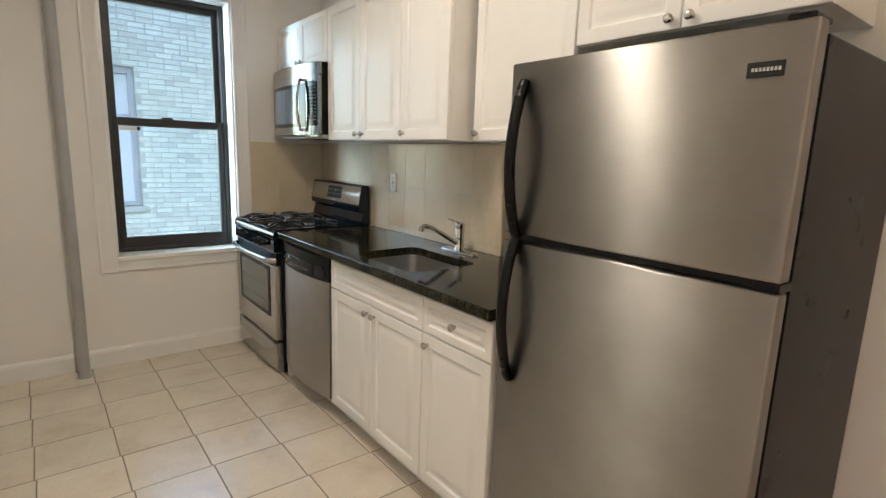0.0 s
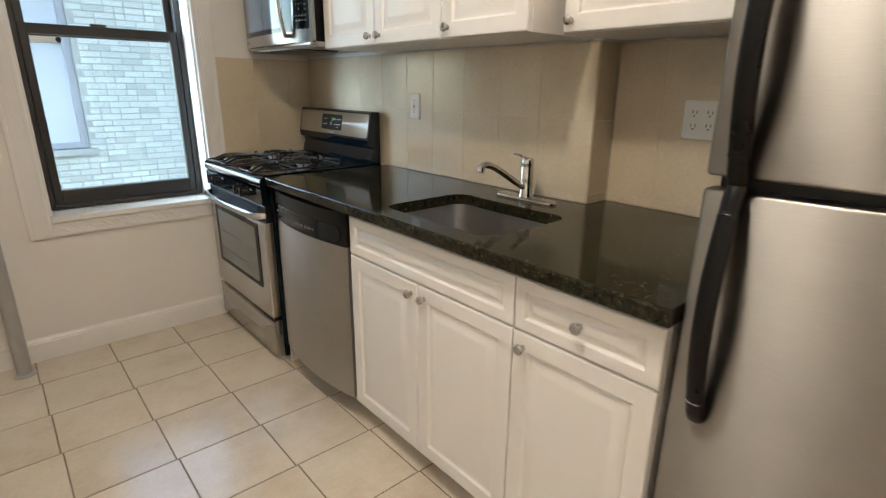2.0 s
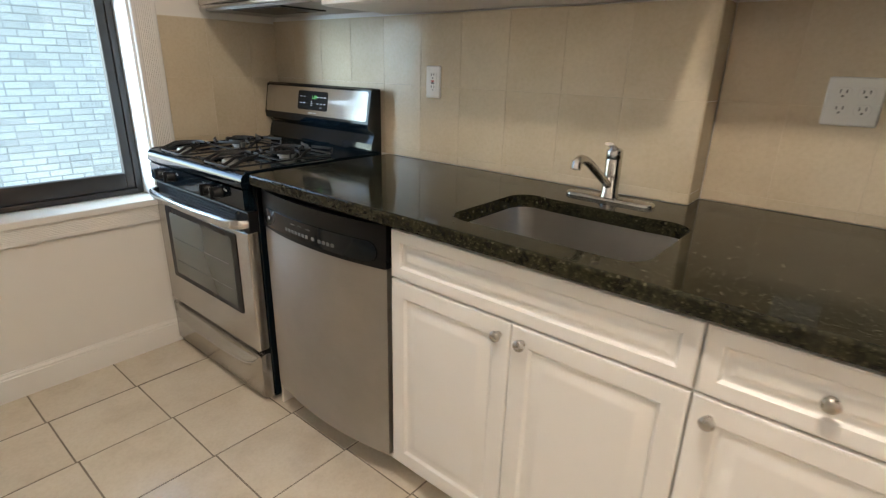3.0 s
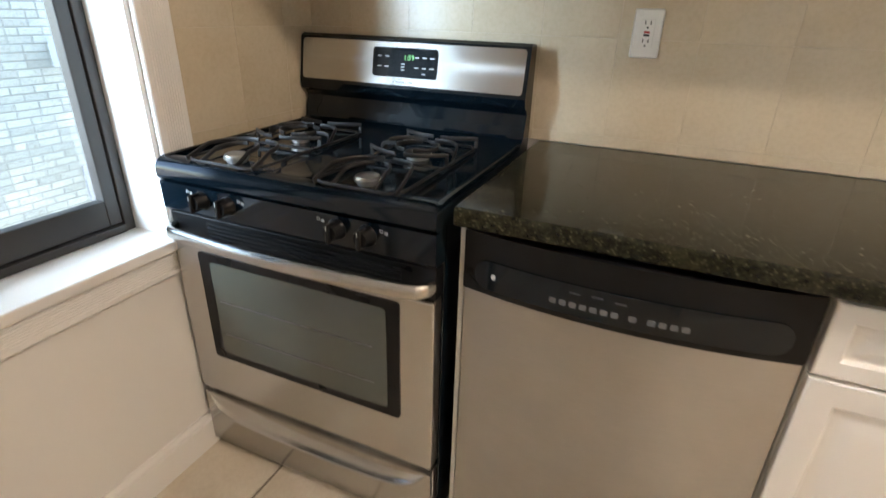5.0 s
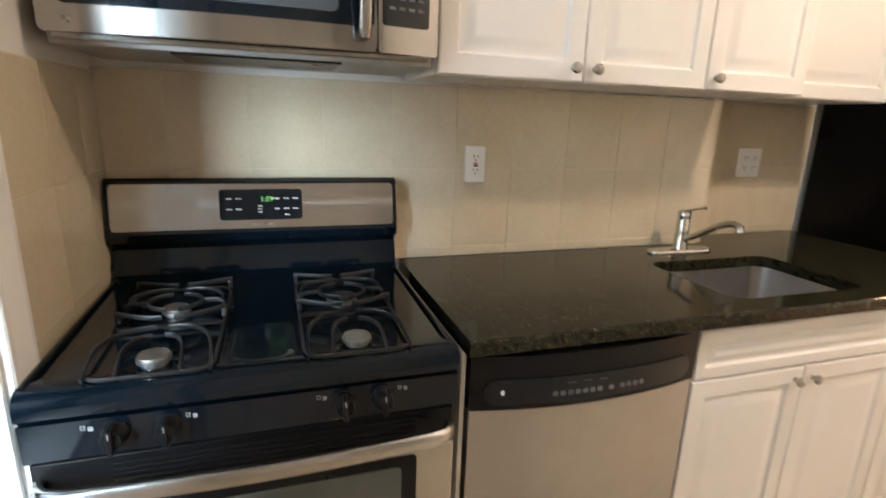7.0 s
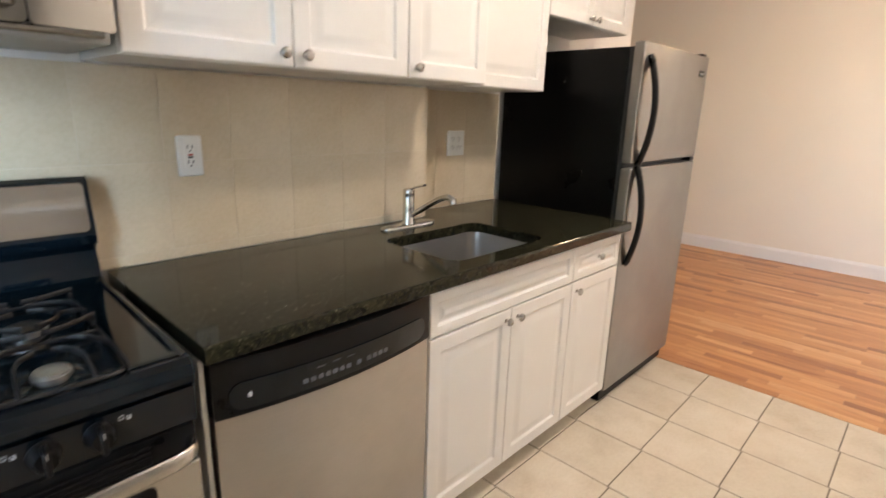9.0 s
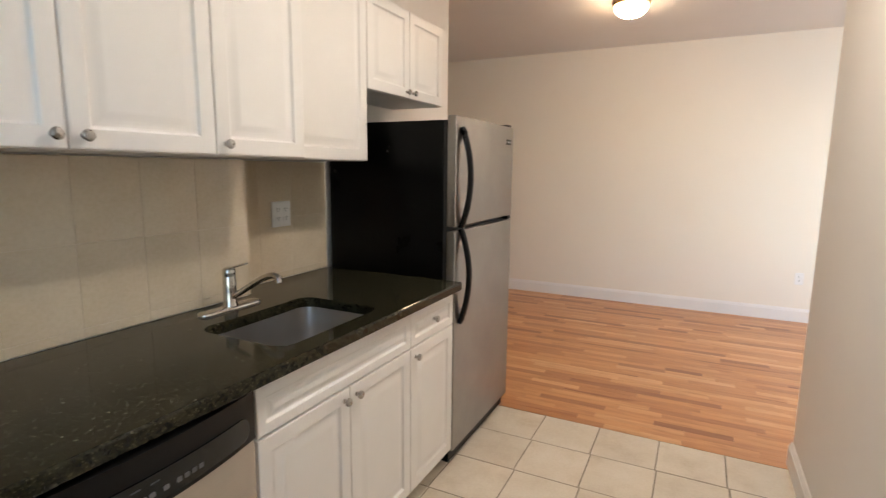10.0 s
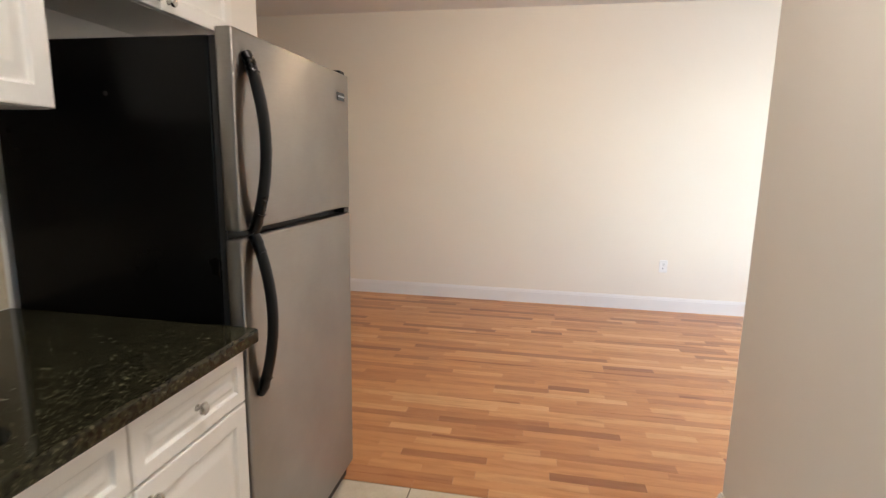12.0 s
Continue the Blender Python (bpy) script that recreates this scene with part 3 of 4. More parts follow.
d = front("door", c, FRONT - 0.001, -0.402, -0.791, 1.908, UT - 0.002, DRAWER)
knob(d, FRONT - 0.020, -0.432, 1.94)

BX = -0.590
b = thing("sink_base_cabinet", (-0.3, -1.80, 0), "white raised-panel sink base cabinet under the granite counter", "cabinet", "kitchen base cabinets")
bm = bmesh.new()
box(bm, BX, -0.01, -1.432, -1.415, 0.1, 0.872)
box(bm, BX, -0.01, -2.202, -2.185, 0.1, 0.872)
box(bm, BX, -0.01, -2.184, -1.433, 0.1, 0.117)
box(bm, BX, BX + 0.016, -2.184, -1.433, 0.70, 0.735)
box(bm, BX, BX + 0.016, -2.184, -1.433, 0.845, 0.872)
part("body", bm, FOIL, b)
part("toe_kick", boxed(-0.53, -0.515, -2.202, -1.415, 0.0, 0.1), TOE_SHADE, b, "white toe kick with shade painted in")
front("false_front", b, BX - 0.001, -1.416, -2.203, 0.7205, 0.858, DRAWER)
d = front("door", b, BX - 0.001, -1.416, -1.810, 0.100, 0.715)
knob(d, BX - 0.020, -1.779, 0.678)
d = front("door", b, BX - 0.001, -1.810, -2.203, 0.100, 0.715)
knob(d, BX - 0.020, -1.844, 0.678)
b = thing("drawer_base_cabinet", (-0.3, -2.38, 0), "white base cabinet with one drawer above a door", "cabinet", "kitchen base cabinets")
part("body", boxed(BX, 0.1, -2.590, -2.204, 0.1, 0.872, 0.001, 1), FOIL, b)
part("toe_kick", boxed(-0.53, -0.515, -2.590, -2.204, 0.0, 0.1), TOE_SHADE, b, "white toe kick with shade painted in")
d = front("drawer", b, BX - 0.001, -2.204, -2.590, 0.7205, 0.858, DRAWER)
knob(d, BX - 0.020, -2.397, 0.793)
d = front("door", b, BX - 0.001, -2.204, -2.590, 0.100, 0.715)
knob(d, BX - 0.020, -2.240, 0.676)
tagged(part("filler_strip", boxed(-0.600, -0.05, -0.797, -0.786, 0.0, 0.872, 0.001, 1), FOIL), "narrow white filler strip between stove and dishwasher", "filler strip")

# ---- counter and sink ----
CT, CB, CF = 0.914, 0.876, -0.645
SX, SY, SW, SH, SR = -0.385, -1.815, 0.36, 0.50, 0.06
counter = thing("countertop", (-0.3, -1.68, CB), "polished black speckled granite countertop with sink cutout", "countertop")
bm = bmesh.new()
hole = rounded(SW, SH, SR, 6)
X0, X1, Y0, Y1 = CF + 0.02, -0.012 + 0.010, -2.12, -1.50


def to_rim(a, b):
    """Where the ray from the sink's middle meets the rectangle round it."""
    k = min((X1 - SX if a > 0 else X0 - SX) / a if abs(a) > 1e-6 else 1e9, (Y1 - SY if b > 0 else Y0 - SY) / b if abs(b) > 1e-6 else 1e9)
    return (SX + a * k, SY + b * k)


corner_dirs = [(X1 - SX, Y1 - SY), (X0 - SX, Y1 - SY), (X0 - SX, Y0 - SY), (X1 - SX, Y0 - SY)]
extra = [(a * min(SW / 2 / abs(a), SH / 2 / abs(b)) * 0.97, b * min(SW / 2 / abs(a), SH / 2 / abs(b)) * 0.97) for a, b in corner_dirs]
loop = sorted(hole + extra, key=lambda p: math.atan2(p[1], p[0]))
loops = []
for zz in (CT, CB):
    loops.append(([Vector((SX + a, SY + b, zz)) for a, b in loop], [Vector((*to_rim(a, b), zz)) for a, b in loop]))
for (inn, out), flip in zip(loops, (False, True)):
    vi, vo = [bm.verts.new(p) for p in inn], [bm.verts.new(p) for p in out]
    for i in range(len(vi)):
        j = (i + 1) % len(vi)
        bm.faces.new((vi[i], vo[i], vo[j], vi[j]))
    if not flip:
        top_in = vi
    else:
        for i in range(len(vi)):
            j = (i + 1) % len(vi)
            bm.faces.new((top_in[i], top_in[j], vi[j], vi[i]))
box(bm, X0, X1, Y1, -0.787, CB, CT)
box(bm, X0, X1, -2.603, Y0, CB, CT)
box(bm, X1, 0.116, -2.603, -1.977, CB, CT)
n_e = 7
edge = [(CF + 0.02, CB)] + [(CF + 0.006 - 0.006 * math.sin(math.pi * k / 12), CB + 0.006 - 0.006 * math.cos(math.pi * k / 12)) for k in range(n_e)]
edge += [(CF + 0.008 - 0.008 * math.cos(math.pi * k / 12), CT - 0.008 + 0.008 * math.sin(math.pi * k / 12)) for k in range(n_e)] + [(CF + 0.02, CT)]
bmesh.ops.remove_doubles(bm, verts=bm.verts, dist=0.0004)
part("slab", bm, GRANITE, counter)
bm = bmesh.new()
loft(bm, [[(a, y, c_) for a, c_ in edge] for y in (-0.787, -2.603)])
part("front_edge", bm, GRANITE, counter, "rounded polished granite front edge")

sink = thing("kitchen_sink", (SX, SY, CB - 0.2), "undermount brushed stainless steel sink bowl", "sink")
bm = bmesh.new()
levels = [(0.004, CB - 0.001, 0), (0.002, CB - 0.02, 0), (-0.006, CB - 0.10, 0), (-0.014, CB - 0.155, 0), (-0.032, CB - 0.178, 0.01), (-0.07, CB - 0.185, 0.01), (-0.24, CB - 0.19, 0.01)]
rings = []
for grow, z, _ in levels:
    w, h = SW + 2 * grow, SH + 2 * grow
    rings.append([(SX + a, SY + b_, z) for a, b_ in rounded(max(w, 0.05), max(h, 0.1), max(min(SR + grow * 0.5, w / 2 - 0.001), 0.02), 6)])
loft(bm, rings, cap0=False)
loft(bm, [[(SX + a, SY + b_, CB - 0.0015) for a, b_ in rounded(SW + 0.06, SH + 0.06, SR + 0.02, 6)], [(SX + a, SY + b_, CB - 0.0012) for a, b_ in rounded(SW + 0.008, SH + 0.008, SR, 6)]], cap0=False, cap1=False)
smooth(part("bowl", bm, SINK_STEEL, sink))
bm = bmesh.new()
lathe(bm, (SX, SY, CB - 0.190), (0, 0, 1), [(0, 0.056), (0.003, 0.055), (0.004, 0.048), (0.001, 0.042), (0.001, 0.0)], 24)
smooth(part("drain", bm, CHROME, sink, "chrome drain strainer"))

FX, FY = -0.098, -1.795
tap = thing("kitchen_faucet", (FX, FY, CT), "chrome single-lever kitchen faucet on a deck plate", "faucet")
bm = bmesh.new()
slab(bm, (FX, FY, CT + 0.0005), (1, 0, 0), (0, 1, 0), 0.052, 0.262, 0.0255, 0.010, 0.004, 8)
smooth(part("deck_plate", bm, CHROME, tap), 50)
bm = bmesh.new()
lathe(bm, (FX, FY, CT + 0.010), (0, 0, 1), [(0, 0.027), (0.006, 0.0265), (0.012, 0.0235), (0.06, 0.0225), (0.106, 0.0225), (0.108, 0.0215), (0.111, 0.0215), (0.113, 0.0228), (0.132, 0.0225), (0.138, 0.018), (0.140, 0)], 24)
smooth(part("valve_body", bm, CHROME, tap))
bm = bmesh.new()
pts = [(FX - 0.012, FY, 0.958), (FX - 0.06, FY, 0.983), (FX - 0.12, FY, 1.018), (FX - 0.165, FY, 1.042), (FX - 0.19, FY, 1.052), (FX - 0.21, FY, 1.056), (FX - 0.225, FY, 1.054), (FX - 0.234, FY, 1.049)]
sweep(bm, pts, 0.022, 0.022, 14)
smooth(part("spout", bm, CHROME, tap))
bm = bmesh.new()
lathe(bm, (FX - 0.230, FY, 1.056), (-0.25, 0, -1), [(0, 0.010), (0.003, 0.0125), (0.022, 0.0125), (0.024, 0.0105), (0.025, 0)], 16)
smooth(part("aerator", bm, CHROME, tap))
bm = bmesh.new()
sweep(bm, [(FX + 0.014, FY - 0.001, 1.053), (FX - 0.015, FY - 0.003, 1.064), (FX - 0.040, FY - 0.006, 1.073), (FX - 0.066, FY - 0.010, 1.081), (FX - 0.076, FY - 0.012, 1.083)], 0.024, 0.009, 12)
smooth(part("lever", bm, CHROME, tap))

# ---- dishwasher ----
def strip_plate(bm, y0, y1, z0, z1, r, front_x, t, cols=24):
    """An upright plate facing -x, with rounded corners, that follows front_x(y)."""
    ys = sorted({y0 + (y1 - y0) * i / cols for i in range(cols + 1)} | {y0 + r * (1 - math.cos(math.pi * k / 12)) for k in range(7)} | {y1 - r * (1 - math.cos(math.pi * k / 12)) for k in range(7)})
    cols_f, cols_b = [], []
    for y in ys:
        e = min(y - y0, y1 - y)
        cut = r - math.sqrt(max(r * r - (r - e) ** 2, 0)) if e < r else 0.0
        f = front_x(y)
        cols_f.append([bm.verts.new((f, y, z0 + cut)), bm.verts.new((f, y, z1 - cut))])
        cols_b.append([bm.verts.new((f + t, y, z0 + cut)), bm.verts.new((f + t, y, z1 - cut))])
    for i in range(len(ys) - 1):
        f0, f1, b0, b1 = cols_f[i], cols_f[i + 1], cols_b[i], cols_b[i + 1]
        bm.faces.new((f0[0], f0[1], f1[1], f1[0]))
        bm.faces.new((b0[0], b1[0], b1[1], b0[1]))
        bm.faces.new((f0[0], f1[0], b1[0], b0[0]))
        bm.faces.new((f0[1], b0[1], b1[1], f1[1]))
    for f, b_ in ((cols_f[0], cols_b[0]), (cols_f[-1], cols_b[-1])):
        bm.faces.new((f[0], b_[0], b_[1], f[1]))
    return bm


DY0, DY1 = -1.408, -0.800


def dw_front(y):
    u = (y - (DY0 + DY1) / 2) / ((DY1 - DY0) / 2)
    return -0.611 - 0.036 * (1 - u * u)


dw = thing("dishwasher", (-0.3, -1.10, 0), "stainless dishwasher with black control panel under the counter", "dishwasher")
part("tub", boxed(-0.585, -0.02, DY0 + 0.003, DY1 - 0.003, 0.09, 0.866), BLACK, dw)
part("toe_plate", boxed(-0.53, -0.50, DY0, DY1, 0.002, 0.10), TOE_SHADE, dw, "pale toe plate")
bm = strip_plate(bmesh.new(), DY0 + 0.004, DY1 - 0.004, 0.105, 0.736, 0.004, dw_front, 0.03)
smooth(part("door", bm, STEEL, dw, "brushed steel door"), 30)
bm = strip_plate(bmesh.new(), DY0 + 0.002, DY1 - 0.002, 0.736, 0.864, 0.004, lambda y: dw_front(y) - 0.004, 0.034)
cp = smooth(part("control_panel", bm, BLACK, dw, "glossy black control panel"), 30)
bm = strip_plate(bmesh.new(), DY0 + 0.03, DY1 - 0.03, 0.750, 0.812, 0.03, lambda y: dw_front(y) - 0.009, 0.006)
smooth(part("control_lip", bm, ENAMEL, cp), 30)
for k in range(12):
    yy = -0.985 - k * 0.0185 - (0.012 if k > 6 else 0) - (0.012 if k > 7 else 0)
    bm = bmesh.new()
    strip_plate(bm, yy - 0.013, yy, 0.766, 0.777, 0.003, lambda y: dw_front(y) - 0.0098, 0.001, 2)
    part("button_mark", bm, PRINT_MID, cp, "small grey button mark")
bm = bmesh.new()
for yy, zz in ((-1.02, 0.794), (-1.06, 0.796), (-1.10, 0.794)):
    strip_plate(bm, yy - 0.02, yy, zz, zz + 0.003, 0.001, lambda y: dw_front(y) - 0.0098, 0.001, 2)
part("print_line", bm, PRINT_DIM, cp)
bm = bmesh.new()
lathe(bm, (dw_front(-0.872) - 0.0085, -0.872, 0.781), (-1, 0, 0), [(0, 0.006), (0.001, 0.006), (0.0012, 0)], 14)
part("badge", bm, MARK, cp, "small silver badge")

# ---- gas range ----
RY0, RY1 = -0.758, -0.016
RC = (RY0 + RY1) / 2
stove = thing("gas_range", (-0.35, RC, 0), "black and stainless gas range with four burners", "stove")
part("body", boxed(-0.610, -0.02, RY0, RY1, 0.015, 0.885, 0.003), ENAMEL, stove, "black enamel sides")
for yy in (RY0 + 0.05, RY1 - 0.05):
    for xx in (-0.58, -0.08):
        bm = bmesh.new()
        lathe(bm, (xx, yy, 0), (0, 0, 1), [(0, 0.018), (0.016, 0.018)], 12)
        part("foot", bm, BLACK, stove)
# cooktop with a rolled front edge
bm = bmesh.new()
prof = [(-0.10, 0.885), (-0.10, 0.913), (-0.600, 0.909), (-0.622, 0.913), (-0.640, 0.912), (-0.652, 0.906), (-0.660, 0.896), (-0.662, 0.882), (-0.661, 0.866), (-0.656, 0.860), (-0.630, 0.858)]
loft(bm, [[(x, y, z) for x, z in prof] for y in (RY0 - 0.001, RY0 + 0.006, RY1 - 0.006, RY1 + 0.001)])
top = smooth(part("cooktop", bm, ENAMEL, stove, "glossy black cooktop"), 35)
for y0, y1 in ((RY0 - 0.001, RY0 + 0.016), (RY1 - 0.016, RY1 + 0.001)):
    bm = bmesh.new()
    sweep(bm, [(-0.640, (y0 + y1) / 2, 0.911), (-0.55, (y0 + y1) / 2, 0.913), (-0.30, (y0 + y1) / 2, 0.914), (-0.10, (y0 + y1) / 2, 0.915)], 0.014, 0.010, 8)
    smooth(part("side_rim", bm, ENAMEL, top), 50)
bm = bmesh.new()
loft(bm, [[(-0.535 + a, RC + b_, 0.9105 + h) for a, b_ in rounded(0.20 - g_, 0.125 - g_, 0.045 - g_ / 2, 8)] for g_, h in ((0, -0.001), (0.004, 0.0008), (0.014, 0.0026), (0.030, 0.0030), (0.060, 0.0016), (0.085, 0.0012))])
smooth(part("centre_emboss", bm, ENAMEL, top), 60)
# control fascia
bm = bmesh.new()
loft(bm, [[(-0.610, y, 0.8575), (-0.6585, y, 0.8555), (-0.6575, y, 0.788), (-0.653, y, 0.783), (-0.610, y, 0.782)] for y in (RY0, RY1)])
fascia = part("control_fascia", bm, ENAMEL, stove, "black control fascia")
for yy in (RC + 0.236, RC + 0.156, RC - 0.142, RC - 0.216):
    bm = bmesh.new()
    lathe(bm, (-0.657, yy, 0.826), (-1, 0, 0.03), [(0, 0.023), (0.004, 0.023), (0.008, 0.0195), (0.027, 0.0175), (0.031, 0.0155), (0.032, 0)], 24)
    box(bm, -0.697, -0.667, yy - 0.0045, yy + 0.0045, 0.805, 0.848, 0.002, 1)
    kb = smooth(part("burner_knob", bm, BLACK, fascia, "black burner knob"), 40)
    part("pointer", boxed(-0.6982, -0.6972, yy - 0.0008, yy + 0.0008, 0.836, 0.846), MARK, kb)
for yy in (RC + 0.275, RC + 0.118, RC - 0.102, RC - 0.256):
    bm = bmesh.new()
    for side in (0, 1):
        y_, z_ = yy - 0.0085 + 0.011 * side, 0.835 + 0.003 * side
        for a0, a1, b0, b1 in ((0, 0.007, 0, 0.0009), (0, 0.007, 0.0061, 0.007), (0, 0.0009, 0.0009, 0.0061), (0.0061, 0.007, 0.0009, 0.0061)):
            box(bm, -0.6592, -0.6582, y_ + a0, y_ + a1, z_ + b0, z_ + b1)
    box(bm, -0.6592, -0.6582, yy - 0.0072, yy - 0.0042, 0.8368, 0.8398)
    part("burner_mark", bm, MARK, fascia, "pale printed burner mark")
# vent louvres over the door
bm = bmesh.new()
box(bm, -0.646, -0.610, RY0 + 0.002, RY1 - 0.002, 0.702, 0.776, 0.003, 2)
for k in range(5):
    box(bm, -0.6505, -0.645, RC - 0.29, RC + 0.25, 0.756 - k * 0.0105, 0.7615 - k * 0.0105, 0.0015, 1)
part("vent_louvre", bm, BLACK, stove, "black slotted vent strip")
# oven door
door = part("oven_door", boxed(-0.657, -0.612, RY0 + 0.002, RY1 - 0.002, 0.232, 0.702, 0.006, 3), STEEL_FLAT, stove, "brushed steel oven door")
flat = lambda d: (lambda y: d)
bm = strip_plate(bmesh.new(), RC - 0.288, RC + 0.286, 0.366, 0.684, 0.010, flat(-0.6595), 0.004)
fr = part("door_surround", bm, BLACK, door, "black glass surround")
bm = strip_plate(bmesh.new(), RC - 0.256, RC + 0.250, 0.388, 0.662, 0.010, flat(-0.6605), 0.002)
part("oven_glass", bm, OVEN_GLASS, door, "greenish dark oven glass")
bm = bmesh.new()
for zz in (0.45, 0.55):
    box(bm, -0.661, -0.6604, RC - 0.22, RC + 0.235, zz, zz + 0.0025)
part("rack_line", bm, PRINT_MID, door, "oven rack seen through the glass")
bm = bmesh.new()
HZ = 0.734
hp = [(-0.640, RY1 - 0.012, HZ), (-0.664, RY1 - 0.016, HZ), (-0.680, RY1 - 0.032, HZ)]
hp += [(-0.688 - 0.016 * math.sin(math.pi * k / 12), RY1 - 0.06 - (RY1 - RY0 - 0.12) * k / 12, HZ) for k in range(13)]
hp += [(-0.680, RY0 + 0.032, HZ), (-0.664, RY0 + 0.016, HZ), (-0.640, RY0 + 0.012, HZ)]
sweep(bm, hp, 0.020, 0.034, 12, power=2.6)
smooth(part("door_handle", bm, STEEL_FLAT, door, "curved steel bar handle"), 50)
# storage drawer
# its front is pressed: a scoop above a bowed lip that serves as the pull
drawer = part("storage_drawer", boxed(-0.640, -0.612, RY0 + 0.002, RY1 - 0.002, 0.020, 0.212, 0.002, 1), STEEL_FLAT, stove, "brushed steel storage drawer")
bm = bmesh.new()
rings = []
for k in range(61):
    u = -1 + 2 * k / 60
    yy = RC + u * (RY1 - RY0 - 0.006) / 2
    q = max(0.0, 1 - abs(u / 0.95) ** 9)
    bow = q ** 0.75
    zl = 0.206 - 0.050 * bow - 0.016 * bow * (1 - u * u)
    px = 0.020 * bow
    ring = [(-0.638, yy, 0.022), (-0.650, yy, 0.022), (-0.653, yy, 0.026), (-0.653, yy, zl - 0.028), (-0.653 - 0.15 * px, yy, zl - 0.016)]
    for w_ in range(7):
        a = -0.9 + 2.1 * w_ / 6
        ring.append((-0.653 - px * (0.35 + 0.65 * math.cos(a)), yy, zl + 0.007 * bow * math.sin(a)))
    ring += [(-0.653 + 0.40 * px, yy, zl + 0.3 * (0.210 - zl)), (-0.652 + 0.45 * px, yy, 0.204), (-0.652 + 0.2 * px, yy, 0.209), (-0.640, yy, 0.212)]
    rings.append(ring)
loft(bm, rings)
smooth(part("drawer_pull", bm, STEEL_FLAT, drawer, "pressed steel drawer front with a bowed lip"), 60)
# backguard
bm = bmesh.new()
prof = [(-0.018, 0.88), (-0.018, 1.172), (-0.054, 1.176), (-0.068, 1.169), (-0.092, 1.035), (-0.088, 1.013), (-0.068, 1.003), (-0.058, 0.990), (-0.071, 0.955), (-0.076, 0.925), (-0.105, 0.912), (-0.105, 0.88)]
loft(bm, [[(x, y, z) for x, z in prof] for y in (RY0, RY1)])
guard = part("backguard", bm, ENAMEL, stove, "black enamel backguard")
tilt = (Vector((-0.068, 0, 1.169)) - Vector((-0.092, 0, 1.035))).normalized()
mid = Vector((-0.0802, RC, 1.1035))
bm = bmesh.new()
slab(bm, mid, (0, -1, 0), tilt, 0.722, 0.120, 0.012, 0.002, 0.0008, 5)
facep = part("steel_face", bm, STEEL_FLAT, guard, "brushed steel control face")
out = Vector((0, -1, 0)).cross(tilt)
bm = bmesh.new()
slab(bm, mid + out * 0.002 + tilt * 0.004, (0, -1, 0), tilt, 0.212, 0.082, 0.010, 0.0015, 0.0006, 5)
disp = part("display", bm, ENAMEL, guard, "black glass clock display")
bm = bmesh.new()


def on_disp(a, b):
    return mid + out * 0.0038 + tilt * (0.004 + b) + Vector((0, -a, 0))


def mark(bm, a, b, w, h):
    p = on_disp(a, b)
    u = Vector((0, -1, 0))
    bm.faces.new([bm.verts.new(p + u * i * w / 2 + tilt * j * h / 2) for i, j in ((-1, -1), (1, -1), (1, 1), (-1, 1))])


for a in (-0.082, -0.058, 0.040, 0.064, 0.088):
    for b_ in (0.016, -0.012):
        mark(bm, a, b_, 0.014, 0.003)
        part("key_mark", bm, MARK, disp)
        bm = bmesh.new()
for b_ in (-0.004, -0.012, -0.020):
    mark(bm, -0.004, b_, 0.012, 0.0022)
    part("mode_mark", bm, MARK, disp)
    bm = bmesh.new()
mark(bm, 0.064, -0.028, 0.014, 0.0022)
part("mode_mark", bm, MARK, disp)
rot = Matrix((Vector((0, -1, 0)), tilt, out)).transposed().to_4x4()
writing("1:59", 0.020, Matrix.Translation(on_disp(0.014, 0.014)) @ rot, CLOCK, guard)
bm = bmesh.new()
p = mid + out * 0.0022 - tilt * 0.050
box(bm, p.x - 0.0005, p.x + 0.002, RC - 0.03, RC + 0.03, p.z - 0.003, p.z + 0.003)
part("name_bar", bm, NICKEL, guard)


def burner(x, y, big):
    bm = bmesh.new()
    lathe(bm, (x, y, 0.908), (0, 0, 1), [(0, 0.062), (0.002, 0.060), (0.001, 0.045), (0.003, 0.030), (0.003, 0)], 28)
    smooth(part("burner_well", bm, ENAMEL, top))
    bm = bmesh.new()
    r = 0.036 if big else 0.029
    lathe(bm, (x, y, 0.911), (0, 0, 1), [(0, r * 0.8), (0.006, r * 0.8), (0.007, r), (0.014, r), (0.0145, r * 0.9)], 28)
    bh = smooth(part("burner_head", bm, ALU, top, "pale aluminium burner head"))
    bm = bmesh.new()
    lathe(bm, (x, y, 0.9256), (0, 0, 1), [(0, r * 0.92), (0.004, r * 0.9), (0.006, r * 0.75), (0.0065, 0)], 28)
    smooth(part("burner_cap", bm, ALU if not big else IRON, bh))


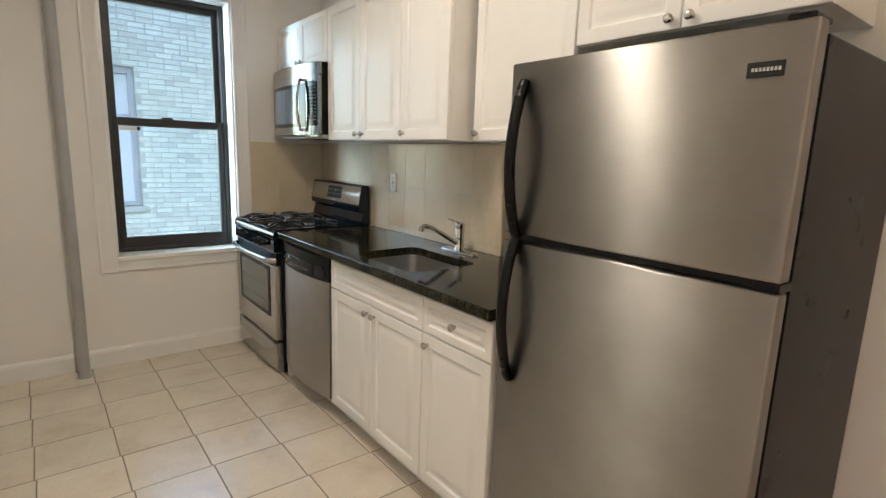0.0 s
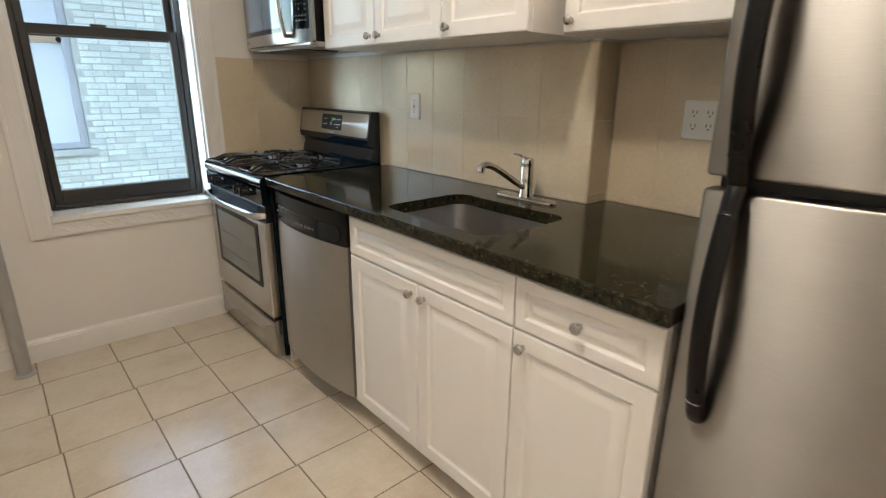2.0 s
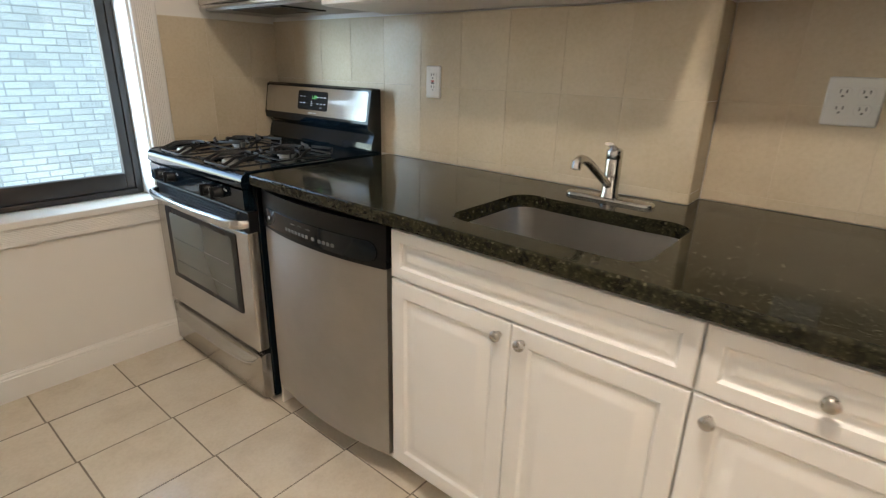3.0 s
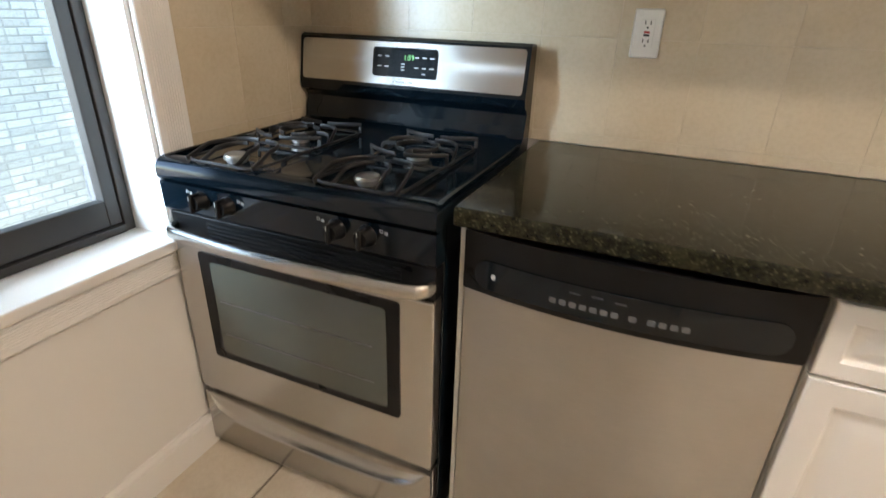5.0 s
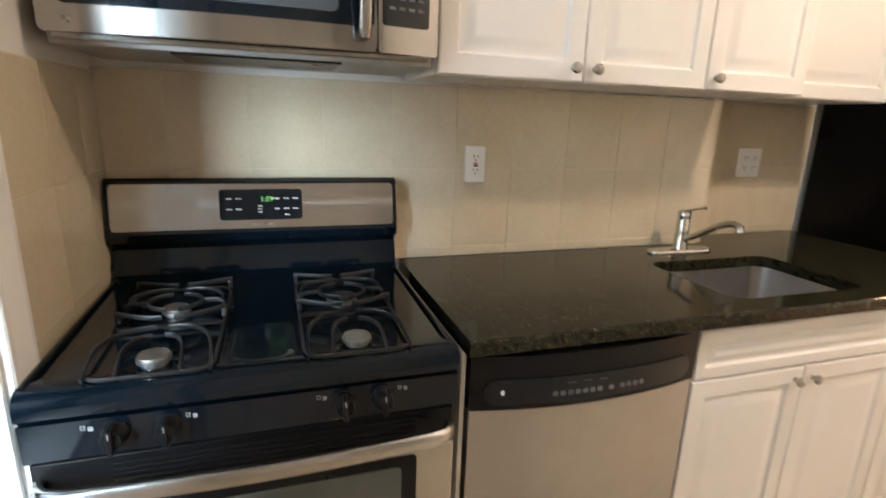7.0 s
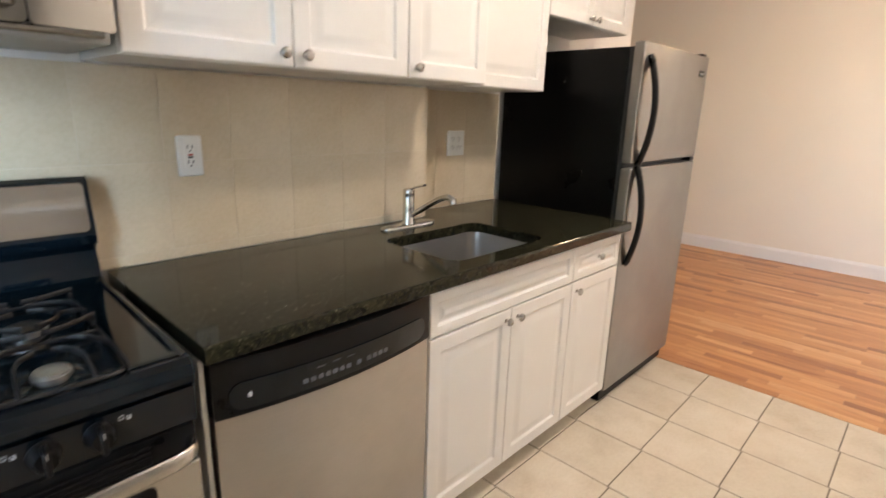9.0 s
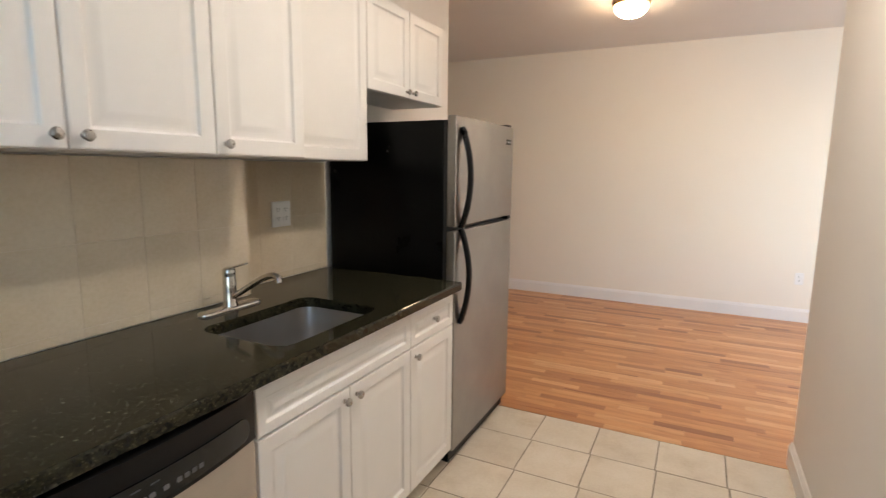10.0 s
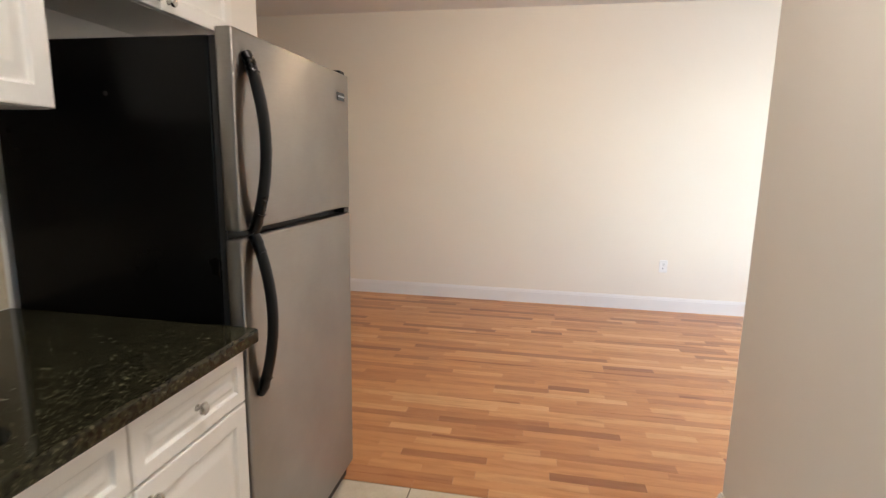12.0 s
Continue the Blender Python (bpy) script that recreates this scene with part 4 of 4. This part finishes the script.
def grate(yc):
    """One cast grate over a front and a back burner."""
    g = thing("burner_grate", (-0.435, yc, 0.912), "dark cast-iron grate resting on the cooktop", "grate", "range grates")
    w, x_f, x_b = 0.205, -0.646, -0.196
    cx = (x_f + x_b) / 2
    bm = bmesh.new()
    sweep(bm, [(cx + a, yc + b_, 0.918) for a, b_ in rounded(x_b - x_f, w, 0.035, 5)], 0.0055, 0.007, 8, closed=True, power=3)
    part("rim", bm, IRON, g)
    bm = bmesh.new()
    sweep(bm, [(cx - 0.008, yc - 0.100, 0.917), (cx - 0.008, yc + 0.100, 0.917)], 0.010, 0.007, 8, power=3)
    part("cross_bar", bm, IRON, g)
    GAP = 0.011
    # front burner: two arches that stand on the front rim, each cast in two halves with a gap between
    for half, deep, z in ((0.097, 0.150, 0.943), (0.050, 0.112, 0.942)):
        stop = math.acos((GAP / half) ** (1 / 0.62))
        for side in (-1, 1):
            bm = bmesh.new()
            pts = []
            for k in range(13):
                a = stop * k / 12
                lift = min(1.0, 2.6 * math.sin(a))
                pts.append((x_f + deep * math.sin(a) ** 0.85, yc + side * half * math.cos(a) ** 0.62, 0.919 + (z - 0.919) * lift))
            sweep(bm, pts, 0.0052, 0.0105, 8, power=3)
            smooth(part("arch", bm, IRON, g), 40)
    # back burner: two half rings inside two half arches
    bx = -0.350
    turn = math.asin(GAP / 0.054)
    for side in (-1, 1):
        bm = bmesh.new()
        sweep(bm, [(bx + 0.050 * math.cos(a), yc + side * 0.054 * math.sin(a), 0.942) for a in [turn + (math.pi - 2 * turn) * k / 14 for k in range(15)]], 0.0052, 0.0105, 8, power=3)
        smooth(part("half_ring", bm, IRON, g), 40)
        bm = bmesh.new()
        pts = [(bx - 0.012 + 0.092 * math.sin(a) ** 0.85, yc + side * 0.097 * math.cos(a) ** 0.62, 0.919 + 0.024 * min(1.0, 2.6 * math.sin(a))) for a in [math.acos((GAP / 0.097) ** (1 / 0.62)) * k / 12 for k in range(13)]]
        sweep(bm, pts, 0.0052, 0.0105, 8, power=3)
        smooth(part("arch", bm, IRON, g), 40)
    # wings that sweep in from both sides, at the middle and at the back
    for x0, x1 in ((-0.402, -0.446), (-0.206, -0.236)):
        for side in (-1, 1):
            bm = bmesh.new()
            pts = [(x0, yc + side * 0.100, 0.919), (x0, yc + side * 0.1015, 0.934)] + [(x0 + (x1 - x0) * math.sin(math.pi / 2 * q), yc + side * (0.103 - 0.092 * q), 0.943) for q in [k / 10 for k in range(11)]]
            sweep(bm, pts, 0.0052, 0.0105, 8, power=3)
            smooth(part("wing", bm, IRON, g), 40)
    for side in (-1, 1):
        bm = bmesh.new()
        sweep(bm, [(bx - 0.006, yc + side * 0.099, 0.919), (bx - 0.006, yc + side * 0.096, 0.938), (bx - 0.004, yc + side * 0.086, 0.942), (bx, yc + side * 0.056, 0.942)], 0.0052, 0.0105, 8, power=3)
        part("finger", bm, IRON, g)
    return g


for yy in (RC + 0.182, RC - 0.178):
    grate(yy)
    burner(-0.588, yy, False)
    burner(-0.350, yy, yy < RC)

# ---- microwave ----
MY0, MY1, MB, MT = -0.782, -0.030, 1.481, 1.903
MC = (MY0 + MY1) / 2


def mw(d):
    return lambda y: -0.370 - 0.040 * (1 - ((y - MC) / ((MY1 - MY0) / 2)) ** 2) - d


micro = thing("over_range_microwave", (-0.2, MC, MB), "stainless over-the-range microwave with black glass door", "microwave")
part("case", boxed(-0.368, -0.004, MY0 + 0.003, MY1 - 0.003, MB + 0.004, MT, 0.002, 1), BLACK, micro, "black painted case")
bm = strip_plate(bmesh.new(), MY0 + 0.002, MY1 - 0.002, MB + 0.003, MT - 0.002, 0.003, mw(-0.0145), 0.05, 30)
smooth(part("door_backing", bm, BLACK, micro), 30)
bm = strip_plate(bmesh.new(), -0.642, MY1, MB, 1.830, 0.012, mw(0), 0.014, 30)
mdoor = smooth(part("door", bm, MICRO_STEEL, micro, "curved brushed steel door"), 30)
bm = strip_plate(bmesh.new(), MY0, -0.645, MB, 1.830, 0.008, mw(0), 0.014, 8)
mpan = smooth(part("control_panel", bm, MICRO_STEEL, micro, "steel framed control panel"), 30)
bm = strip_plate(bmesh.new(), MY0, MY1, 1.832, MT, 0.006, mw(-0.003), 0.014, 30)
smooth(part("top_grille", bm, MICRO_STEEL, micro, "brushed steel top vent trim"), 30)
bm = strip_plate(bmesh.new(), -0.636, -0.066, 1.529, 1.790, 0.014, mw(0.0015), 0.003, 30)
smooth(part("door_surround", bm, ENAMEL, mdoor, "black glass door surround"), 30)
bm = strip_plate(bmesh.new(), -0.562, -0.094, 1.551, 1.768, 0.014, mw(0.0025), 0.002, 30)
smooth(part("door_screen", bm, MICRO_GLASS, mdoor, "grey mesh door screen"), 30)
bm = strip_plate(bmesh.new(), -0.760, -0.654, 1.536, 1.796, 0.008, mw(0.0015), 0.003, 8)
smooth(part("keypad", bm, ENAMEL, mpan, "black touch keypad"), 30)
bm = strip_plate(bmesh.new(), -0.748, -0.668, 1.768, 1.790, 0.003, mw(0.0025), 0.001, 4)
part("display", bm, MICRO_GLASS, mpan, "grey clock display")
bm = bmesh.new()
for r_, (zz, cols) in enumerate(((1.754, 3), (1.734, 2), (1.712, 4), (1.694, 4), (1.671, 4), (1.651, 4), (1.631, 4), (1.611, 4), (1.588, 4), (1.568, 4))):
    for c_ in range(cols):
        span = 0.086 / cols
        yy = -0.665 - span * (c_ + 0.5)
        small = cols == 4 and 3 < r_ < 8 and c_ < 3
        if small:
            continue
        ww = 0.004 if small else span * 0.62
        strip_plate(bm, yy - ww / 2, yy + ww / 2, zz, zz + (0.007 if small else 0.006), 0.0006, mw(0.0021), 0.0004, 1)
part("key_print", bm, PRINT_MID, mpan, "grey printed keys")
key_turn = Matrix((Vector((0, -1, 0)), Vector((0, 0, 1)), Vector((-1, 0, 0)))).transposed().to_4x4()
for k, digit in enumerate("123456789 0 "):
    if digit != " ":
        yy, zz = -0.678 - 0.019 * (k % 3), 1.676 - 0.0195 * (k // 3)
        writing(digit, 0.012, Matrix.Translation((mw(0.0022)(yy), yy, zz)) @ key_turn, PRINT_MID, mpan)
bm = bmesh.new()
sweep(bm, [(mw(-0.002)(-0.612), -0.612, 1.516), (mw(0.016)(-0.612), -0.612, 1.508)] + [(mw(0.022 + 0.024 * math.sin(math.pi * k / 14))(-0.612), -0.612, 1.508 + 0.300 * k / 14) for k in range(15)] + [(mw(0.016)(-0.612), -0.612, 1.811), (mw(-0.002)(-0.612), -0.612, 1.804)], 0.016, 0.026, 12, power=2.4, up=(0, 1, 0))
smooth(part("handle", bm, STEEL_FLAT, mdoor, "curved satin steel handle"), 60)
bm = bmesh.new()
lathe(bm, (mw(0)(-0.080), -0.080, 1.504), (-1, 0, 0), [(0, 0.0085), (0.0012, 0.0085), (0.0016, 0.006), (0.0012, 0)], 16)
part("badge", bm, NICKEL, mdoor, "round metal badge")
part("base_plate", boxed(-0.345, -0.004, MY0 + 0.006, MY1 - 0.006, 1.462, MB + 0.003, 0.003), PIPE_PAINT, micro, "grey underside plate")
part("grease_filter", boxed(-0.335, -0.13, MC - 0.17, MC + 0.17, 1.457, 1.463, 0.002), BLACK, micro, "dark vent filter")
part("front_lip", boxed(-0.374, -0.345, MY0 + 0.02, MY1 - 0.02, 1.470, MB + 0.002, 0.003), MICRO_STEEL, micro)

# ---- refrigerator ----
FY0, FY1 = -3.372, -2.610
FF = -0.608
fridge = thing("refrigerator", (-0.2, (FY0 + FY1) / 2, 0), "stainless top-freezer refrigerator with black sides", "refrigerator")
part("cabinet_body", boxed(FF + 0.068, 0.10, FY0 + 0.004, FY1 - 0.004, 0.02, 1.635, 0.004), FRIDGE_SIDE, fridge, "textured black side panels")
part("kick_grille", boxed(FF + 0.03, FF + 0.075, FY0 + 0.01, FY1 - 0.01, 0.004, 0.068, 0.003), FRIDGE_SIDE, fridge, "dark kick grille")


def fridge_door(name, z0, z1):
    bm = bmesh.new()
    box(bm, FF + 0.002, FF + 0.048, FY0, FY1, z0, z1, 0.007, 3)
    return smooth(part(name, bm, FRIDGE_STEEL, fridge, "brushed stainless steel door"), 40)


fz = fridge_door("freezer_door", 1.161, 1.654)
fd = fridge_door("fresh_food_door", 0.072, 1.139)
for z0, z1, dd in ((1.156, 1.600, fz), (0.705, 1.146, fd)):
    bm = bmesh.new()
    zc, hz = (z0 + z1) / 2, (z1 - z0) / 2
    pts = []
    for k in range(25):
        a = -1 + 2 * k / 24
        pts.append((FF + 0.002 - 0.047 * math.cos(math.pi / 2 * a) ** 0.75, FY1 - 0.056, zc + hz * a))
    sweep(bm, pts, 0.026, 0.034, 12, power=2.5, up=(0, 1, 0))
    for s in (-1, 1):
        root = [(FF + 0.002 - d, FY1 - 0.056, zc + s * hz * a) for a, d in ((1.0, 0.002), (0.96, 0.008), (0.90, 0.014), (0.83, 0.016), (0.78, 0.024))]
        sweep(bm, root, 0.026, 0.034, 12, power=2.5, up=(0, 1, 0))
    smooth(part("door_handle", bm, BLACK, dd, "black arched plastic handle"), 60)
part("gasket", boxed(FF + 0.047, FF + 0.069, FY0 + 0.010, FY1 - 0.010, 0.08, 1.635, 0.002), SLOT, fridge, "dark door gasket")
bm = bmesh.new()
box(bm, FF + 0.012, FF + 0.10, FY0 + 0.012, FY0 + 0.060, 1.6545, 1.667, 0.004)
part("top_hinge", bm, BLACK, fridge, "black hinge cover")
bm = bmesh.new()
box(bm, FF + 0.006, FF + 0.07, FY0 + 0.002, FY0 + 0.05, 1.1405, 1.1595, 0.002)
part("middle_hinge", bm, BLACK, fridge, "black middle hinge")
badge = part("badge", boxed(FF - 0.0005, FF + 0.004, -3.325, -3.258, 1.555, 1.584, 0.001, 1), ENAMEL, fz, "black badge plate")
bm = bmesh.new()
for k in range(8):
    box(bm, FF - 0.0012, FF, -3.319 + k * 0.0068, -3.3145 + k * 0.0068, 1.566, 1.573)
part("badge_bar", bm, MARK, badge)
bm = bmesh.new()
lathe(bm, (-0.245, FY1 - 0.005, 1.50), (0, 1, 0), [(0, 0.007), (0.002, 0.006), (0.0025, 0)], 14)
part("side_plug", bm, SLOT, fridge)


# ---- outlets ----
def wall_plate(name, m, gangs, gfci, label):
    """A cover plate; m places it, facing local +z, with local y up."""
    o = thing(name, m.translation, label, "outlet", "wall outlets")
    w = 0.070 + 0.046 * (gangs - 1)

    def put(bm, nm, mat, lab="", parent=None):
        ob = part(nm, bm, mat, o, lab)
        ob.data.transform(m)
        return ob
    bm = bmesh.new()
    slab(bm, (0, 0, 0), (1, 0, 0), (0, 1, 0), w, 0.115, 0.006, 0.006, 0.003, 4)
    put(bm, "cover_plate", PLATE)
    for g in range(gangs):
        cx = (g - (gangs - 1) / 2) * 0.046
        if gfci:
            bm = bmesh.new()
            slab(bm, (cx, 0, 0.006), (1, 0, 0), (0, 1, 0), 0.033, 0.066, 0.002, 0.0015, 0.0006, 3)
            put(bm, "receptacle", PLATE)
            put(boxed(cx - 0.007, cx + 0.007, 0.001, 0.006, 0.0075, 0.0090), "reset_button", RED, "red reset button")
            put(boxed(cx - 0.007, cx + 0.007, -0.006, -0.001, 0.0075, 0.0090), "test_button", SLOT)
            zs, lift = (0.021, -0.021), 0.0077
        else:
            zs, lift = (0.0195, -0.0195), 0.0077
            for q in zs:
                bm = bmesh.new()
                slab(bm, (cx, q, 0.006), (1, 0, 0), (0, 1, 0), 0.034, 0.028, 0.010, 0.0015, 0.0006, 4)
                put(bm, "receptacle", PLATE)
        for q in zs:
            bm = bmesh.new()
            for s in (-1, 1):
                box(bm, cx + s * 0.0064 - 0.0012, cx + s * 0.0064 + 0.0012, q + 0.000, q + 0.009, lift - 0.0005, lift + 0.0003)
            box(bm, cx - 0.0022, cx + 0.0022, q - 0.009, q - 0.0045, lift - 0.0005, lift + 0.0003)
            put(bm, "slot", SLOT)
    return o


def facing(x, y, z, nrm):
    n_ = Vector(nrm)
    up = Vector((0, 0, 1))
    return Matrix.Translation((x, y, z)) @ Matrix((up.cross(n_), up, n_)).transposed().to_4x4()


wall_plate("wall_outlet", facing(-0.0005, -1.030, 1.210, (-1, 0, 0)), 1, True, "white ground-fault outlet with red button on tile")
wall_plate("wall_outlet", facing(0.1175, -2.285, 1.210, (-1, 0, 0)), 2, False, "white double-gang outlet on the tiled recess")
wall_plate("wall_outlet", facing(-2.485, FAR + 0.0005, 0.42, (0, 1, 0)), 1, False, "white outlet low on the living room wall")

# ---- pipe ----
riser = thing("riser_pipe", (-1.60, -0.12, 0), "grey painted heating riser pipe beside the window", "pipe")
bm = bmesh.new()
lathe(bm, (-1.60, -0.12, 0), (0, 0, 1), [(0.0, 0.030), (CEIL, 0.030)], 24)
smooth(part("pipe", bm, PIPE_PAINT, riser))
bm = bmesh.new()
lathe(bm, (-1.60, -0.12, 0), (0, 0, 1), [(0.0, 0.045), (0.006, 0.044), (0.010, 0.033), (0.012, 0.0305)], 24)
smooth(part("floor_collar", bm, PIPE_PAINT, riser))


# ---- ceiling lamps ----
def ceiling_lamp(x, y, mat, label, flat=1.0):
    """A flush dome light; flat below 1 makes the glass shallower and its metal ring deeper."""
    o = thing("ceiling_light", (x, y, CEIL), label, "ceiling light", "ceiling lights")
    deep = 0.036 + 0.030 * (1 - flat)
    bm = bmesh.new()
    lathe(bm, (x, y, CEIL), (0, 0, -1), [(0, 0.14), (deep * 0.3, 0.142), (deep * 0.7, 0.138), (deep - 0.001, 0.132), (deep, 0.120)], 32)
    smooth(part("base_ring", bm, BRASS, o, "aged brass base ring"))
    bm = bmesh.new()
    lathe(bm, (x, y, CEIL - deep + 0.006), (0, 0, -1), [(d * flat, r) for d, r in ((0, 0.120), (0.02, 0.124), (0.05, 0.112), (0.075, 0.085), (0.090, 0.050), (0.095, 0.015), (0.0955, 0))], 32)
    smooth(part("globe", bm, mat, o, "glowing frosted glass dome"))
    bm = bmesh.new()
    lathe(bm, (x, y, CEIL - deep + 0.007 - 0.095 * flat), (0, 0, -1), [(0, 0.010), (0.006, 0.009), (0.012, 0.005), (0.016, 0)], 12)
    smooth(part("finial", bm, BRASS, o))
    return o


ceiling_lamp(-1.0, -4.87, LIVING_GLOBE, "lit flush dome ceiling light with brass ring")
ceiling_lamp(-1.38, -2.20, KITCHEN_GLOBE, "lit shallow flush ceiling light above the kitchen", 0.35)

# ---- floor tiles ----
floor_ob = bpy.data.objects["floor"]


def piece_mesh(name, w, d, t, r, mat):
    """A flat piece, its top at z 0, with eased edges, about its own middle."""
    bm = bmesh.new()
    panel(bm, (-w / 2, -d / 2, 0), (1, 0, 0), (0, 1, 0), w, d, [(0, -t), (0, -r), (r * 0.35, -r * 0.3), (r, 0)])
    me = bpy.data.meshes.new(name)
    bm.to_mesh(me)
    bm.free()
    me.materials.append(mat)
    return me


def piece(name, me, parent, m):
    ob = new(name, me)
    ob.parent = parent
    ob.matrix_basis = m
    return ob


rng = random.Random(4)
TS = 0.3072
tile_meshes = {}
for j in range(-1, 10):
    y1 = -0.262 - TS * j if j >= 0 else -0.0
    y0 = -0.262 - TS * (j + 1)
    yc = (y0 + y1) / 2
    shift = -0.875 - 0.0235 * (yc + 3.0)
    for i in range(-6, 4):
        xa, xb = shift + TS * i, shift + TS * (i + 1)
        xa, xb = max(xa, WEST if yc < -1.7 else -2.6), min(xb, 0.0)
        if xb - xa < 0.03:
            continue
        key = (round(xb - xa, 2), round(y1 - y0, 2))
        if key not in tile_meshes:
            tile_meshes[key] = piece_mesh("floor_tile", key[0] - 0.0075, key[1] - 0.0075, 0.009, 0.002, FLOOR_TILE)
        piece("floor_tile", tile_meshes[key], floor_ob, pose((xa + xb) / 2, yc, rng.uniform(-0.0006, 0.0006), rng.uniform(-0.12, 0.12), rng.uniform(-0.12, 0.12), 0.0))

# ---- oak strips ----
EDGE = -3.335
PW = 0.0572
strips = bmesh.new()
count = 0
y = EDGE
oak_meshes = {}
while y - PW > FAR:
    x = (4.0 if y < -4.02 + PW else RECESS) - rng.uniform(0, 0.012)

    while x > -5.6:
        ln = rng.choice((0.24, 0.32, 0.40, 0.48, 0.60, 0.76, 0.92))
        if x - ln < -5.6:
            ln = x + 5.6
        if ln < 0.02:
            break
        xc = x - ln / 2
        inside = -2.15 < xc < 0.75 and y > -5.75
        if inside and count < 300:
            if ln not in oak_meshes:
                oak_meshes[ln] = piece_mesh("floor_plank", ln - 0.0004, PW - 0.0004, 0.008, 0.0004, OAK)
            piece("floor_plank", oak_meshes[ln], floor_ob, pose(xc, y - PW / 2, rng.uniform(-0.0002, 0.0002)))
            count += 1
        else:
            panel(strips, (xc - ln / 2 + 0.0003, y - PW + 0.0003, 0), (1, 0, 0), (0, 1, 0), ln - 0.0006, PW - 0.0006, [(0, -0.008), (0, -0.0006), (0.0006, 0)])
        x -= ln
    y -= PW
tagged(part("floor_planks", strips, OAK, floor_ob, "honey oak strip flooring"), kind="stuff")

# ---- wall tiles ----
east_ob, north_ob = bpy.data.objects["wall_east"], bpy.data.objects["wall_north"]
wt = {}


def wall_tile(parent, name, centre, u, v, w, h):
    key = (round(w, 3), round(h, 3))
    if key not in wt:
        wt[key] = piece_mesh("wall_tile", key[0] - 0.0019, key[1] - 0.0019, 0.009, 0.0006, WALL_TILE)
    u, v = Vector(u), Vector(v)
    m = Matrix.Translation(centre) @ Matrix((u, v, u.cross(v))).transposed().to_4x4()
    return piece(name, wt[key], parent, m)


ROWS_Z = ((0.915, 0.945), (0.945, 1.195), (1.195, 1.445))
ends = [0.0, -0.159, -0.360, -0.562, -0.763, -0.963, -1.155, -1.355, -1.558, -1.757, -1.982]
for a, b_ in zip(ends, ends[1:]):
    for z0, z1 in ROWS_Z:
        wall_tile(east_ob, "wall_tile", (0.0, (a + b_) / 2, (z0 + z1) / 2), (0, -1, 0), (0, 0, 1), a - b_, z1 - z0)
ends = [-1.986, -2.155, -2.357, -2.60]
for a, b_ in zip(ends, ends[1:]):
    for z0, z1 in ROWS_Z:
        wall_tile(east_ob, "wall_tile", (0.118, (a + b_) / 2, (z0 + z1) / 2), (0, -1, 0), (0, 0, 1), a - b_, z1 - z0)
for z0, z1 in ROWS_Z:
    wall_tile(east_ob, "wall_tile", (0.0605, -1.9845, (z0 + z1) / 2), (1, 0, 0), (0, 0, 1), 0.113, z1 - z0)
ends = [-0.002, -0.14, -0.34, -0.538]
for a, b_ in zip(ends, ends[1:]):
    for z0, z1 in ((0.70, 0.945), (0.945, 1.195), (1.195, 1.432)):
        wall_tile(north_ob, "wall_tile", ((a + b_) / 2, -0.010, (z0 + z1) / 2), (1, 0, 0), (0, 0, 1), a - b_, z1 - z0)
bm = boxed(0.0012, EAST, -1.982, -0.002, 0.915, 1.445)
box(bm, 0.1188, RECESS, -2.60, -1.987, 0.915, 1.445)
part("tile_bed", bm, WALL_GROUT, east_ob, "cream grout bed")
part("tile_bed", boxed(-0.54, -0.002, -0.0088, 0.0, 0.70, 1.435), WALL_GROUT, north_ob, "cream grout bed")

# ---- bricks across the courtyard ----
BL, BH, COURSE = 0.195, 0.056, 0.066
bricks_me = piece_mesh("brick", BL - 0.010, BH, 0.03, 0.005, BRICK)
half_me = piece_mesh("brick", BL / 2 - 0.010, BH, 0.03, 0.005, BRICK)
rest = bmesh.new()
count = 0
for k in range(int(9.5 / COURSE)):
    z = -2.2 + COURSE * k
    x = -5.0 + (BL / 2 if k % 2 else 0)
    while x < 6.0:
        header = rng.random() < 0.12
        ln = BL / 2 if header else BL
        xc = x + ln / 2
        x += ln
        cut = False
        if xc + ln / 2 > OW_L - 0.06 and xc - ln / 2 < OW_R + 0.06 and OW_B - 0.07 < z + BH and z < OW_T:
            a, c_ = xc - ln / 2, xc + ln / 2
            if c_ > OW_R + 0.09:
                a = max(a, OW_R)
            elif a < OW_L - 0.09:
                c_ = min(c_, OW_L)
            else:
                continue
            xc, ln, cut = (a + c_) / 2, c_ - a, True
        o = Vector((xc, OPP - rng.uniform(0.002, 0.009), z + BH / 2))
        near = -0.75 < xc < 0.6 and 0.25 < z < 2.3
        if near and not cut and count < 300:
            m = Matrix.Translation(o) @ Matrix(((1, 0, 0), (0, 0, -1), (0, 1, 0))).to_4x4() @ pose(0, 0, 0, rng.uniform(-0.8, 0.8), rng.uniform(-0.6, 0.6), rng.uniform(-0.7, 0.7))
            ob = piece("brick", half_me if header else bricks_me, mortar_wall, m)
            count += 1
        elif -1.85 < xc < 4.5 and -1.6 < z < 3.33:
            panel(rest, o + Vector((-ln / 2 + 0.005, 0, -BH / 2)), (1, 0, 0), (0, 0, 1), ln - 0.010, BH, [(0, -0.03), (0, -0.005), (0.005, 0)])
tagged(part("bricks", rest, BRICK, mortar_wall, "pale painted brickwork"), kind="stuff")
